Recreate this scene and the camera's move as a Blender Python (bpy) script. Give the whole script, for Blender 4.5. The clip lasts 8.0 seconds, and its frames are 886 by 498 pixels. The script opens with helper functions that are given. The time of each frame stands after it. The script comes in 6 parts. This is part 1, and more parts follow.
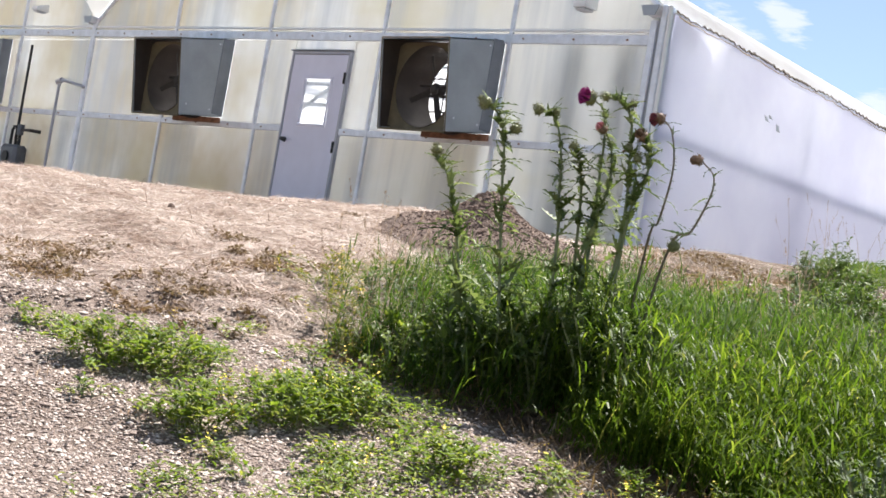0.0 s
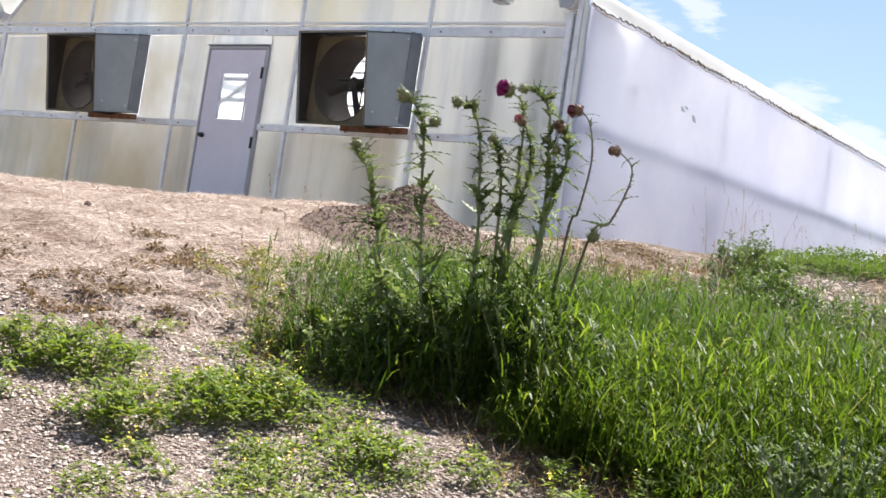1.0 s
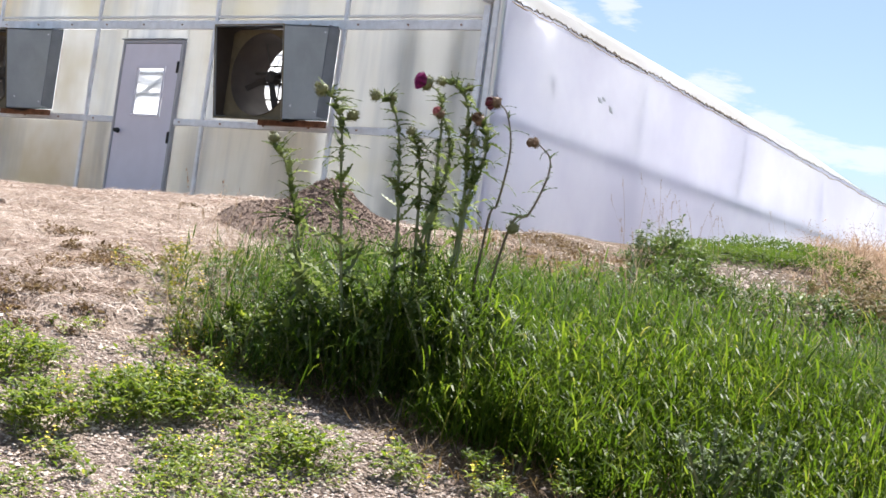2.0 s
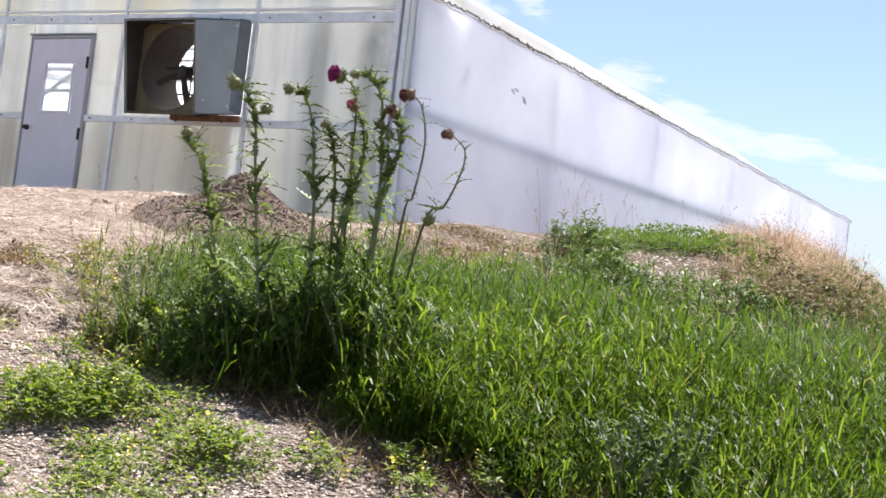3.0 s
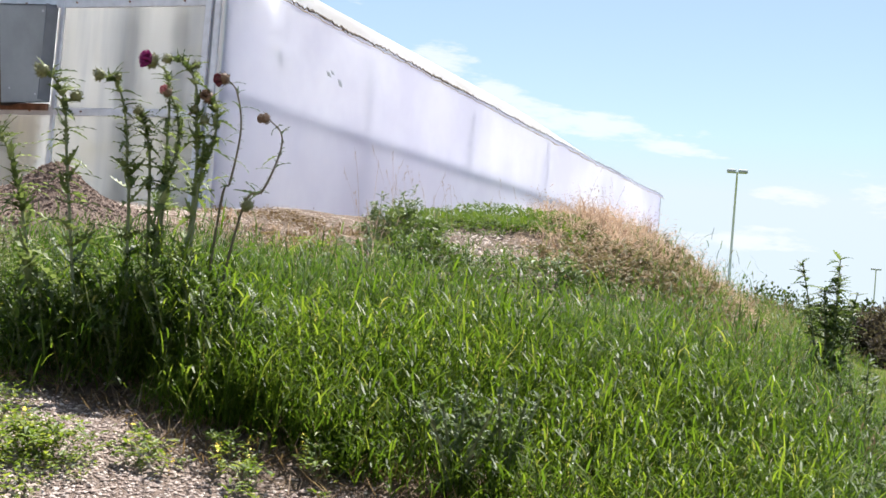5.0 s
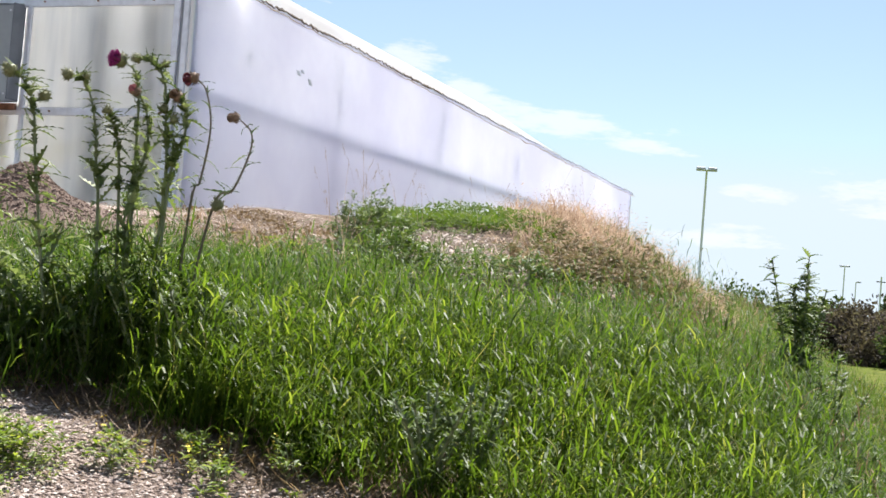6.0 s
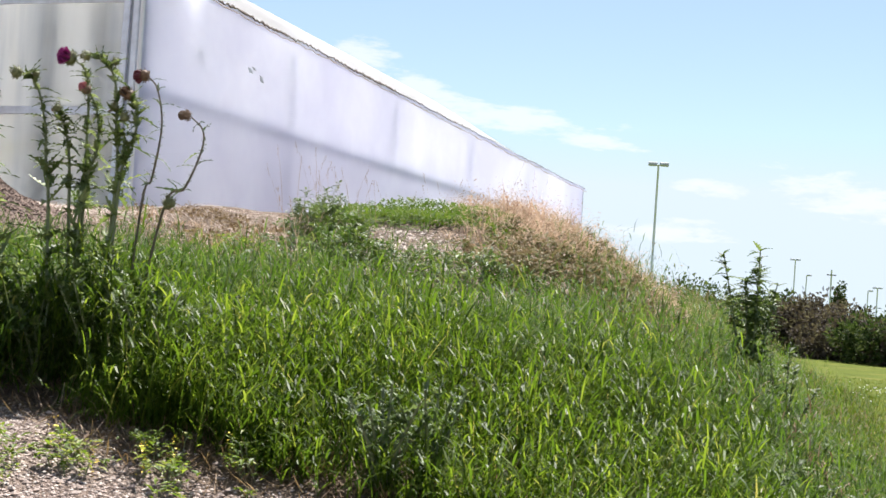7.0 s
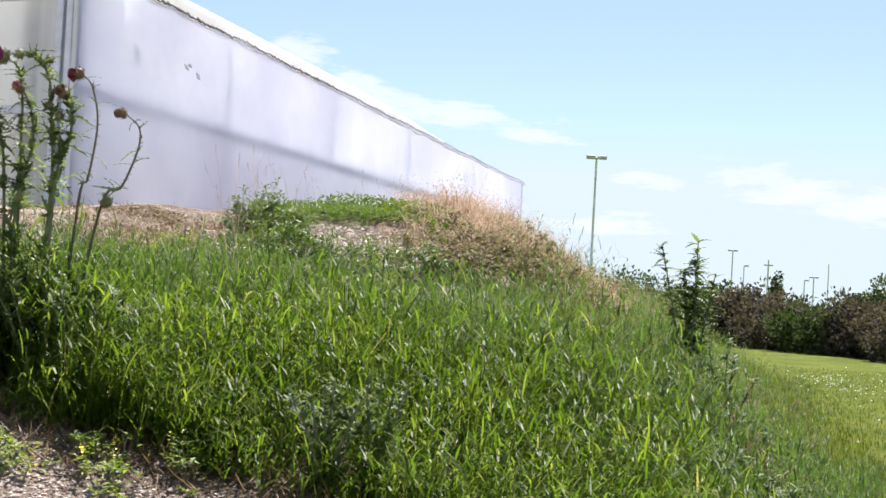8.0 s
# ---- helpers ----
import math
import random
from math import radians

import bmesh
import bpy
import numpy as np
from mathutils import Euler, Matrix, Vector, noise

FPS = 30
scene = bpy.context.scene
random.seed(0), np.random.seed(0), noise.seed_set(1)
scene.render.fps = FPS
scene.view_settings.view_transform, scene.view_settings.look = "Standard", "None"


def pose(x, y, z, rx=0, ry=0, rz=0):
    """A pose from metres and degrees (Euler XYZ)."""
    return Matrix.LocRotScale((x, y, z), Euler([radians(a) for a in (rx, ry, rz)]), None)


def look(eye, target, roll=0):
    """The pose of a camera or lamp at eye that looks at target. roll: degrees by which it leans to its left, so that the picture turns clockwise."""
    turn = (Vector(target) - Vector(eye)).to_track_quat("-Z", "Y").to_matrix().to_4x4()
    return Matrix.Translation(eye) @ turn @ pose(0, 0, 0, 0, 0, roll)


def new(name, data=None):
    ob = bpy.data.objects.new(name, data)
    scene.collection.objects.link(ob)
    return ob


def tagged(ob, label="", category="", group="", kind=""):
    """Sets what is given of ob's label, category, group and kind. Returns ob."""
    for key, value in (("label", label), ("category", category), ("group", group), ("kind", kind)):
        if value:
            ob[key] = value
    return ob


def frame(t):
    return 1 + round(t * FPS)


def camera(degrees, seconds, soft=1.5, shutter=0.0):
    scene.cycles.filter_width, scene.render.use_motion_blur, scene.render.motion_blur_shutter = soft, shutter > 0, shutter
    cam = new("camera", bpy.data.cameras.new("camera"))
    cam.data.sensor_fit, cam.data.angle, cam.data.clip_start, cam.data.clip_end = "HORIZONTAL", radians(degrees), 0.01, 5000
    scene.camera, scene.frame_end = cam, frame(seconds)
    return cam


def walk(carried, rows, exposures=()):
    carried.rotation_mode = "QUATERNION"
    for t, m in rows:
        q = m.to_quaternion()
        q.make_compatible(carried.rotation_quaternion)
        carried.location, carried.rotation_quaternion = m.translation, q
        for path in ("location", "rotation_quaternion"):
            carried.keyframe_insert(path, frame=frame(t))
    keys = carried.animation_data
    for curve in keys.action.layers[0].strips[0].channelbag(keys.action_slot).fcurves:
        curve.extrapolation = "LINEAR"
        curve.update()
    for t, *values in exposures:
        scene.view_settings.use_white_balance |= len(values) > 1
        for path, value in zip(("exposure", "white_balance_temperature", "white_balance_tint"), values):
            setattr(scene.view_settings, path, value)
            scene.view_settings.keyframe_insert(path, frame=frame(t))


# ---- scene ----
EYE = Vector((0.0, 0.0, 1.35))
cam = camera(32.97, 8.0, soft=1.6)
# seconds, way ahead, lean
AIM = [
    (0.0, -0.70679, 0.7068, 0.02967, 9.811), (0.5, -0.68834, 0.72468, 0.03189, 9.296),
    (1.0, -0.6684, 0.74303, 0.03394, 8.827), (1.5, -0.64737, 0.76134, 0.03562, 8.36),
    (1.7, -0.63994, 0.76757, 0.03619, 8.228), (2.8, -0.59123, 0.80556, 0.03892, 7.096),
    (3.0, -0.58304, 0.8115, 0.03918, 6.9), (3.5, -0.56258, 0.82577, 0.04001, 6.518),
    (4.0, -0.52704, 0.84883, 0.04158, 5.832), (4.5, -0.50077, 0.86458, 0.0416, 5.367),
    (4.7, -0.49149, 0.86992, 0.0409, 5.13), (5.8, -0.46759, 0.88302, 0.04043, 4.938),
    (6.0, -0.46408, 0.88485, 0.04088, 4.711), (6.5, -0.45058, 0.89179, 0.04097, 4.476),
    (7.0, -0.43628, 0.89888, 0.04092, 4.196), (7.5, -0.42051, 0.90638, 0.04062, 3.738),
    (8.0, -0.39983, 0.9157, 0.04035, 3.337)]
walk(cam, [(t, look(EYE, EYE + 10 * Vector((a, b, c)), lean)) for t, a, b, c, lean in AIM],
     exposures=[(0.0, 1.38), (8.0, 1.38)])

# ---------------------------------------------------------------- light
SUN_AZ, SUN_EL = radians(7), radians(59)      # azimuth from +y towards -x
sun_way = Vector((-math.sin(SUN_AZ) * math.cos(SUN_EL), math.cos(SUN_AZ) * math.cos(SUN_EL), math.sin(SUN_EL)))
sun = new("sun", bpy.data.lights.new("sun", "SUN"))
sun.data.energy, sun.data.angle, sun.data.color = 5.0, radians(0.53), (1.0, 0.965, 0.925)
sun.matrix_world = look(sun_way * 50, (0, 0, 0))

world = bpy.data.worlds.new("sky")
scene.world = world
world.use_nodes = True
wn, wl = world.node_tree.nodes, world.node_tree.links
wn.clear()
sky = wn.new("ShaderNodeTexSky")
sky.sky_type, sky.sun_disc = "NISHITA", False
sky.sun_elevation, sky.sun_rotation = SUN_EL, -SUN_AZ
sky.air_density, sky.dust_density, sky.ozone_density = 1.0, 0.0, 2.0
wtc = wn.new("ShaderNodeTexCoord")
wmap = wn.new("ShaderNodeMapping")
wmap.inputs["Scale"].default_value = (1.6, 1.6, 7.0)
wmap.inputs["Rotation"].default_value = (0.10, 0.06, 0.3)
wl.new(wtc.outputs["Generated"], wmap.inputs["Vector"])
wno = wn.new("ShaderNodeTexNoise")
wno.inputs["Scale"].default_value, wno.inputs["Detail"].default_value, wno.inputs["Roughness"].default_value = 2.2, 6.0, 0.55
wl.new(wmap.outputs["Vector"], wno.inputs["Vector"])
wra = wn.new("ShaderNodeValToRGB")
wra.color_ramp.elements[0].position, wra.color_ramp.elements[1].position = 0.66, 0.95
wra.color_ramp.elements[0].color, wra.color_ramp.elements[1].color = (0.16, 0.16, 0.16, 1), (0.95, 0.95, 0.95, 1)
wl.new(wno.outputs["Fac"], wra.inputs["Fac"])
# small white clouds low over the roof line and the lawn: azimuth, elevation, half width, half height, tilt in degrees
puffs = None
for az, el, hw, hh, tilt in ((23.5, 7.45, 5.5, 0.60, 5), (29.5, 9.3, 1.3, 0.75, 0), (26.8, 8.2, 2.2, 0.6, 20), (10.0, 5.1, 4.0, 0.85, 11), (7.7, 4.5, 2.2, 0.6, 8), (15.65, 5.28, 1.6, 0.38, 0), (17.5, 3.6, 2.8, 0.5, 0), (33.7, 12.3, 1.3, 0.65, 35), (35.4, 11.7, 1.3, 0.55, 25), (20.5, 6.9, 2.2, 0.35, 5)):
    a, e = radians(az), radians(el)
    pm = wn.new("ShaderNodeMapping")
    pm.vector_type = "TEXTURE"
    pm.inputs["Location"].default_value = (-math.sin(a) * math.cos(e), math.cos(a) * math.cos(e), math.sin(e))
    pm.inputs["Rotation"].default_value = (0, radians(tilt), a)
    pm.inputs["Scale"].default_value = (radians(hw) * 1.5, 0.5, radians(hh) * 1.5)
    wl.new(wtc.outputs["Generated"], pm.inputs["Vector"])
    gr = wn.new("ShaderNodeTexGradient")
    gr.gradient_type = "SPHERICAL"
    wl.new(pm.outputs["Vector"], gr.inputs["Vector"])
    if puffs:
        mx = wn.new("ShaderNodeMath")
        mx.operation = "MAXIMUM"
        wl.new(puffs, mx.inputs[0])
        wl.new(gr.outputs["Fac"], mx.inputs[1])
        puffs = mx.outputs[0]
    else:
        puffs = gr.outputs["Fac"]
fine = wn.new("ShaderNodeTexNoise")
fine.inputs["Scale"].default_value, fine.inputs["Detail"].default_value, fine.inputs["Roughness"].default_value = 14.0, 9.0, 0.66
wl.new(wmap.outputs["Vector"], fine.inputs["Vector"])
edge = wn.new("ShaderNodeMath")                 # the noise frays the edges
edge.operation = "MULTIPLY_ADD"
edge.inputs[1].default_value = 2.6
wl.new(fine.outputs["Fac"], edge.inputs[0])
wl.new(puffs, edge.inputs[2])
body = wn.new("ShaderNodeMapRange")
body.interpolation_type = "SMOOTHSTEP"
body.inputs["From Min"].default_value, body.inputs["From Max"].default_value, body.inputs["To Max"].default_value = 1.45, 2.2, 0.72
wl.new(edge.outputs[0], body.inputs["Value"])
gate = wn.new("ShaderNodeMath")                 # nothing outside the clouds themselves
gate.operation = "MULTIPLY"
wl.new(body.outputs["Result"], gate.inputs[0])
soft_in = wn.new("ShaderNodeMapRange")
soft_in.inputs["From Max"].default_value = 0.3
wl.new(puffs, soft_in.inputs["Value"])
wl.new(soft_in.outputs["Result"], gate.inputs[1])
both = wn.new("ShaderNodeMath")
both.operation = "MAXIMUM"
wl.new(wra.outputs["Color"], both.inputs[0])
wl.new(gate.outputs[0], both.inputs[1])
wmx = wn.new("ShaderNodeMix")
wmx.data_type = "RGBA"
wmx.inputs[7].default_value = (7.6, 7.8, 8.0, 1)
wl.new(both.outputs[0], wmx.inputs["Factor"])
wcap = wn.new("ShaderNodeVectorMath")          # pale haze: the sky stays below white near the horizon
wcap.operation = "MINIMUM"
wcap.inputs[1].default_value = (5.6, 6.65, 7.6)
wl.new(sky.outputs["Color"], wcap.inputs[0])
wl.new(wcap.outputs["Vector"], wmx.inputs[6])
wbg = wn.new("ShaderNodeBackground")
wbg.inputs["Strength"].default_value = 0.053
wl.new(wmx.outputs[2], wbg.inputs["Color"])
wou = wn.new("ShaderNodeOutputWorld")
wl.new(wbg.outputs["Background"], wou.inputs["Surface"])


# ---------------------------------------------------------------- materials
class Mat:
    """A small builder for node materials."""

    def __init__(self, name, rough=0.8, metal=0.0):
        self.m = bpy.data.materials.new(name)
        self.m.use_nodes = True
        self.n, self.l = self.m.node_tree.nodes, self.m.node_tree.links
        self.b = self.n["Principled BSDF"]
        self.b.inputs["Roughness"].default_value, self.b.inputs["Metallic"].default_value = rough, metal
        self.tc = self.n.new("ShaderNodeTexCoord")

    def noise(self, scale, detail=4.0, rough=0.6, stretch=None, src="Object"):
        no = self.n.new("ShaderNodeTexNoise")
        no.inputs["Scale"].default_value, no.inputs["Detail"].default_value, no.inputs["Roughness"].default_value = scale, detail, rough
        v = self.tc.outputs[src]
        if stretch:
            mp = self.n.new("ShaderNodeMapping")
            mp.inputs["Scale"].default_value = stretch
            self.l.new(v, mp.inputs["Vector"])
            v = mp.outputs["Vector"]
        self.l.new(v, no.inputs["Vector"])
        return no.outputs["Fac"]

    def ramp(self, fac, stops):
        r = self.n.new("ShaderNodeValToRGB")
        e = r.color_ramp.elements
        while len(e) < len(stops):
            e.new(0.5)
        for k, (p, c) in enumerate(stops):
            e[k].position = p
            e[k].color = (*c, 1) if len(c) == 3 else c
        self.l.new(fac, r.inputs["Fac"])
        return r.outputs["Color"]

    def mix(self, fac, a, b, mode="MIX"):
        mx = self.n.new("ShaderNodeMix")
        mx.data_type, mx.blend_type = "RGBA", mode
        for sock, v in ((mx.inputs["Factor"], fac), (mx.inputs[6], a), (mx.inputs[7], b)):
            if hasattr(v, "links"):
                self.l.new(v, sock)
            elif isinstance(v, tuple):
                sock.default_value = (*v, 1) if len(v) == 3 else v
            else:
                sock.default_value = v
        return mx.outputs[2]

    def attr(self, name):
        a = self.n.new("ShaderNodeAttribute")
        a.attribute_name = name
        return a.outputs["Fac"]

    def random(self):
        return self.n.new("ShaderNodeObjectInfo").outputs["Random"]

    def island(self):
        return self.n.new("ShaderNodeNewGeometry").outputs["Random Per Island"]

    def color(self, c):
        if isinstance(c, tuple):
            self.b.inputs["Base Color"].default_value = (*c, 1)
        else:
            self.l.new(c, self.b.inputs["Base Color"])
        return self

    def bump(self, fac, strength=0.3, dist=0.01):
        bp = self.n.new("ShaderNodeBump")
        bp.inputs["Strength"].default_value, bp.inputs["Distance"].default_value = strength, dist
        self.l.new(fac, bp.inputs["Height"])
        self.l.new(bp.outputs["Normal"], self.b.inputs["Normal"])
        return self

    def translucent(self, amount, col, clear=0.0):
        """Lets diffuse light through: mixes in a translucent and a clear share."""
        out = self.n["Material Output"]
        tr = self.n.new("ShaderNodeBsdfTranslucent")
        if isinstance(col, tuple):
            tr.inputs["Color"].default_value = (*col, 1)
        else:
            self.l.new(col, tr.inputs["Color"])
        mx = self.n.new("ShaderNodeMixShader")
        mx.inputs["Fac"].default_value = amount
        self.l.new(self.b.outputs["BSDF"], mx.inputs[1])
        self.l.new(tr.outputs["BSDF"], mx.inputs[2])
        last = mx.outputs["Shader"]
        if clear:
            tp = self.n.new("ShaderNodeBsdfTransparent")
            m2 = self.n.new("ShaderNodeMixShader")
            m2.inputs["Fac"].default_value = clear
            self.l.new(last, m2.inputs[1])
            self.l.new(tp.outputs["BSDF"], m2.inputs[2])
            last = m2.outputs["Shader"]
        self.l.new(last, out.inputs["Surface"])
        return self


def plain(name, c, rough=0.6, metal=0.0, spread=0.25, scale=6.0, bump=0.15):
    m = Mat(name, rough, metal)
    f = m.noise(scale, 5)
    lo, hi = tuple(v * (1 - spread) for v in c), tuple(min(1, v * (1 + spread)) for v in c)
    m.color(m.ramp(f, [(0.3, lo), (0.7, hi)]))
    if bump:
        m.bump(m.noise(scale * 12, 3), bump, 0.004)
    return m.m


def leafy(name, stops, trans=0.4, rough=0.45, gloss=0.3, tint=(1.1, 1.15, 0.65)):
    m = Mat(name, rough)
    m.b.inputs["Specular IOR Level"].default_value = gloss
    c = m.ramp(m.island(), stops)
    c = m.mix(0.5, c, m.ramp(m.noise(1.3, 3), [(0.32, (0.42, 0.46, 0.42)), (0.66, (1.0, 1.0, 1.0))]), "MULTIPLY")
    m.color(c)
    m.translucent(trans, m.mix(1.0, c, tint, "MULTIPLY"))
    return m.m


# ground: gravel, straw litter, soil (with the grass edge's shade) and lawn by painted areas
gm = Mat("ground", 0.95)
gm.b.inputs["Specular IOR Level"].default_value = 0.08
gravel = gm.ramp(gm.noise(55, 5, 0.7), [(0.30, (0.14, 0.104, 0.084)), (0.52, (0.30, 0.235, 0.20)), (0.72, (0.47, 0.39, 0.335))])
gravel = gm.mix(0.6, gravel, gm.ramp(gm.noise(1.1, 4), [(0.3, (0.62, 0.56, 0.5)), (0.7, (1, 1, 1))]), "MULTIPLY")
litter = gm.ramp(gm.noise(40, 5, 0.75, (1, 2.5, 1)), [(0.30, (0.20, 0.145, 0.11)), (0.55, (0.43, 0.34, 0.28)), (0.75, (0.60, 0.505, 0.43))])
litter = gm.mix(0.75, litter, gm.ramp(gm.noise(2.2, 6, 0.7), [(0.36, (0.46, 0.37, 0.32)), (0.55, (1, 1, 1))]), "MULTIPLY")
lawn = gm.ramp(gm.noise(0.9, 6, 0.7), [(0.3, (0.074, 0.100, 0.011)), (0.52, (0.120, 0.148, 0.018)), (0.70, (0.20, 0.19, 0.045))])
lawn = gm.mix(0.6, lawn, gm.ramp(gm.noise(0.16, 4, 0.6), [(0.3, (0.62, 0.66, 0.6)), (0.7, (1, 1, 1))]), "MULTIPLY")
lawn = gm.mix(0.55, lawn, gm.ramp(gm.noise(45, 4, 0.7), [(0.3, (0.4, 0.4, 0.4)), (0.7, (1, 1, 1))]), "MULTIPLY")
soil = gm.ramp(gm.noise(30, 5, 0.7), [(0.3, (0.07, 0.05, 0.035)), (0.7, (0.20, 0.15, 0.11))])
gc = gm.mix(gm.attr("straw"), gravel, litter)
gc = gm.mix(gm.attr("soil"), gc, soil)
gc = gm.mix(gm.attr("lawn"), gc, lawn)
gm.color(gc).bump(gm.noise(60, 5, 0.75), 0.8, 0.03)
M_GROUND = gm.m

sm = Mat("gravel_stone", 0.9)
sm.color(sm.mix(0.5, sm.ramp(sm.island(), [(0.0, (0.13, 0.095, 0.078)), (0.3, (0.33, 0.255, 0.215)), (0.7, (0.50, 0.40, 0.345)), (1.0, (0.74, 0.65, 0.57))]),
                sm.ramp(sm.noise(70, 3), [(0.3, (0.6, 0.6, 0.6)), (0.7, (1, 1, 1))]), "MULTIPLY"))
M_STONE = sm.m
st = Mat("straw", 0.6)
sc = st.ramp(st.island(), [(0.0, (0.18, 0.11, 0.075)), (0.35, (0.45, 0.345, 0.285)), (0.75, (0.59, 0.485, 0.415)), (1.0, (0.76, 0.68, 0.61))])
sc = st.mix(0.7, sc, st.ramp(st.noise(2.2, 6, 0.7), [(0.36, (0.62, 0.53, 0.47)), (0.55, (1, 1, 1))]), "MULTIPLY")
st.color(sc).translucent(0.15, sc)
M_STRAW = st.m
M_GRASS = leafy("grass_blade", [(0.0, (0.058, 0.098, 0.012)), (0.45, (0.088, 0.148, 0.016)), (0.85, (0.155, 0.214, 0.026)), (0.96, (0.22, 0.26, 0.05)), (1.0, (0.34, 0.29, 0.12))], 0.60, 0.45, 0.17)
M_GRASSDARK = leafy("fine_grass_blade", [(0.0, (0.044, 0.084, 0.016)), (0.45, (0.068, 0.120, 0.022)), (0.85, (0.100, 0.158, 0.032)), (1.0, (0.22, 0.23, 0.09))], 0.58, 0.48, 0.14)
M_BUSH = leafy("bushy_weed_leaf", [(0.0, (0.050, 0.090, 0.020)), (0.6, (0.100, 0.155, 0.034)), (1.0, (0.24, 0.29, 0.10))], 0.42, 0.5, 0.25)
M_BUSHLEAF = leafy("basal_leaf_dark", [(0.0, (0.055, 0.090, 0.024)), (0.6, (0.105, 0.150, 0.046)), (1.0, (0.24, 0.29, 0.13))], 0.4, 0.5, 0.25)
M_MAT = leafy("low_mat_leaf", [(0.0, (0.06, 0.105, 0.014)), (0.6, (0.10, 0.16, 0.022)), (1.0, (0.17, 0.22, 0.04))], 0.45, 0.6, 0.15)
M_GLINT = leafy("pale_glint", [(0.0, (0.42, 0.44, 0.30)), (1.0, (0.72, 0.73, 0.62))], 0.3, 0.5, 0.3, (1.0, 1.0, 0.9))
M_LAWN = leafy("lawn_blade", [(0.0, (0.066, 0.100, 0.010)), (0.6, (0.122, 0.158, 0.016)), (1.0, (0.22, 0.205, 0.045))], 0.45, 0.95, 0.05)
M_DRY = leafy("dry_grass", [(0.0, (0.24, 0.145, 0.10)), (0.45, (0.52, 0.38, 0.27)), (0.85, (0.70, 0.545, 0.425)), (1.0, (0.42, 0.31, 0.22))], 0.35, 0.75, 0.15, (1.0, 0.95, 0.88))
M_SPIKE = leafy("tan_grass_blade", [(0.0, (0.13, 0.09, 0.05)), (0.5, (0.25, 0.17, 0.11)), (1.0, (0.36, 0.27, 0.18))], 0.35, 0.75, 0.15, (1.0, 0.95, 0.88))
M_OLIVE = leafy("olive_weed", [(0.0, (0.12, 0.095, 0.045)), (0.5, (0.22, 0.185, 0.085)), (0.8, (0.34, 0.255, 0.165)), (1.0, (0.50, 0.38, 0.29))], 0.3, 0.7, 0.15, (1.0, 0.95, 0.88))
M_MUSTARD = leafy("yellowing_weed", [(0.0, (0.11, 0.14, 0.028)), (0.5, (0.21, 0.23, 0.045)), (0.85, (0.34, 0.30, 0.08)), (1.0, (0.40, 0.26, 0.14))], 0.45, 0.6, 0.2)
M_DEADBROWN = leafy("dead_brown_weed", [(0.0, (0.12, 0.072, 0.046)), (0.6, (0.27, 0.175, 0.115)), (1.0, (0.44, 0.32, 0.225))], 0.2, 0.8)
M_WEED = leafy("weed_leaf", [(0.0, (0.095, 0.150, 0.018)), (0.6, (0.20, 0.275, 0.038)), (1.0, (0.40, 0.41, 0.10))], 0.5, 0.5, 0.25)
M_YELLOW = plain("yellow_petal", (0.72, 0.55, 0.03), 0.6, 0, 0.2, 40, 0)
M_THISTLE = leafy("thistle_leaf", [(0.0, (0.085, 0.12, 0.040)), (0.6, (0.20, 0.245, 0.10)), (1.0, (0.37, 0.41, 0.23))], 0.4, 0.5, 0.3)
M_BLUELEAF = leafy("thistle_leaf_blue", [(0.0, (0.06, 0.098, 0.038)), (0.6, (0.125, 0.175, 0.075)), (1.0, (0.29, 0.34, 0.18))], 0.36, 0.5, 0.25)
M_STEM = plain("thistle_stem", (0.155, 0.18, 0.085), 0.6, 0, 0.3, 30, 0.2)
M_DRYSTEM = plain("thistle_stem_brown", (0.12, 0.095, 0.06), 0.7, 0, 0.3, 30, 0.2)
M_BUD = plain("thistle_bract", (0.17, 0.175, 0.075), 0.6, 0, 0.4, 80, 0.3)
M_BUDBROWN = plain("thistle_bract_brown", (0.17, 0.10, 0.06), 0.7, 0, 0.4, 80, 0.3)
M_PINK = plain("thistle_floret", (0.40, 0.045, 0.24), 0.6, 0, 0.3, 120, 0.3)
M_PINKPALE = plain("thistle_floret_faded", (0.50, 0.16, 0.19), 0.6, 0, 0.3, 120, 0.3)
M_MAROON = plain("thistle_floret_wilted", (0.20, 0.035, 0.055), 0.7, 0, 0.3, 120, 0.3)
M_SHRUB = leafy("shrub_leaf", [(0.0, (0.035, 0.06, 0.018)), (0.6, (0.07, 0.10, 0.035)), (1.0, (0.15, 0.17, 0.08))], 0.3, 0.75, 0.08)
M_SHRUBRED = leafy("shrub_leaf_reddish", [(0.0, (0.066, 0.050, 0.048)), (0.6, (0.118, 0.094, 0.086)), (1.0, (0.22, 0.19, 0.16))], 0.3, 0.75, 0.08)
M_BARK = plain("bark", (0.09, 0.07, 0.05), 0.9, 0, 0.3, 12, 0.5)
M_SOILPILE = plain("soil_clod", (0.16, 0.108, 0.083), 0.95, 0, 0.6, 55, 1.0)
sl = Mat("soil_crumb", 0.95)
sl.color(sl.mix(0.6, sl.ramp(sl.island(), [(0.0, (0.09, 0.056, 0.043)), (0.8, (0.20, 0.132, 0.102)), (1.0, (0.38, 0.28, 0.23))]), sl.ramp(sl.noise(60, 3), [(0.3, (0.6, 0.6, 0.6)), (0.7, (1, 1, 1))]), "MULTIPLY"))
M_CRUMB = sl.m
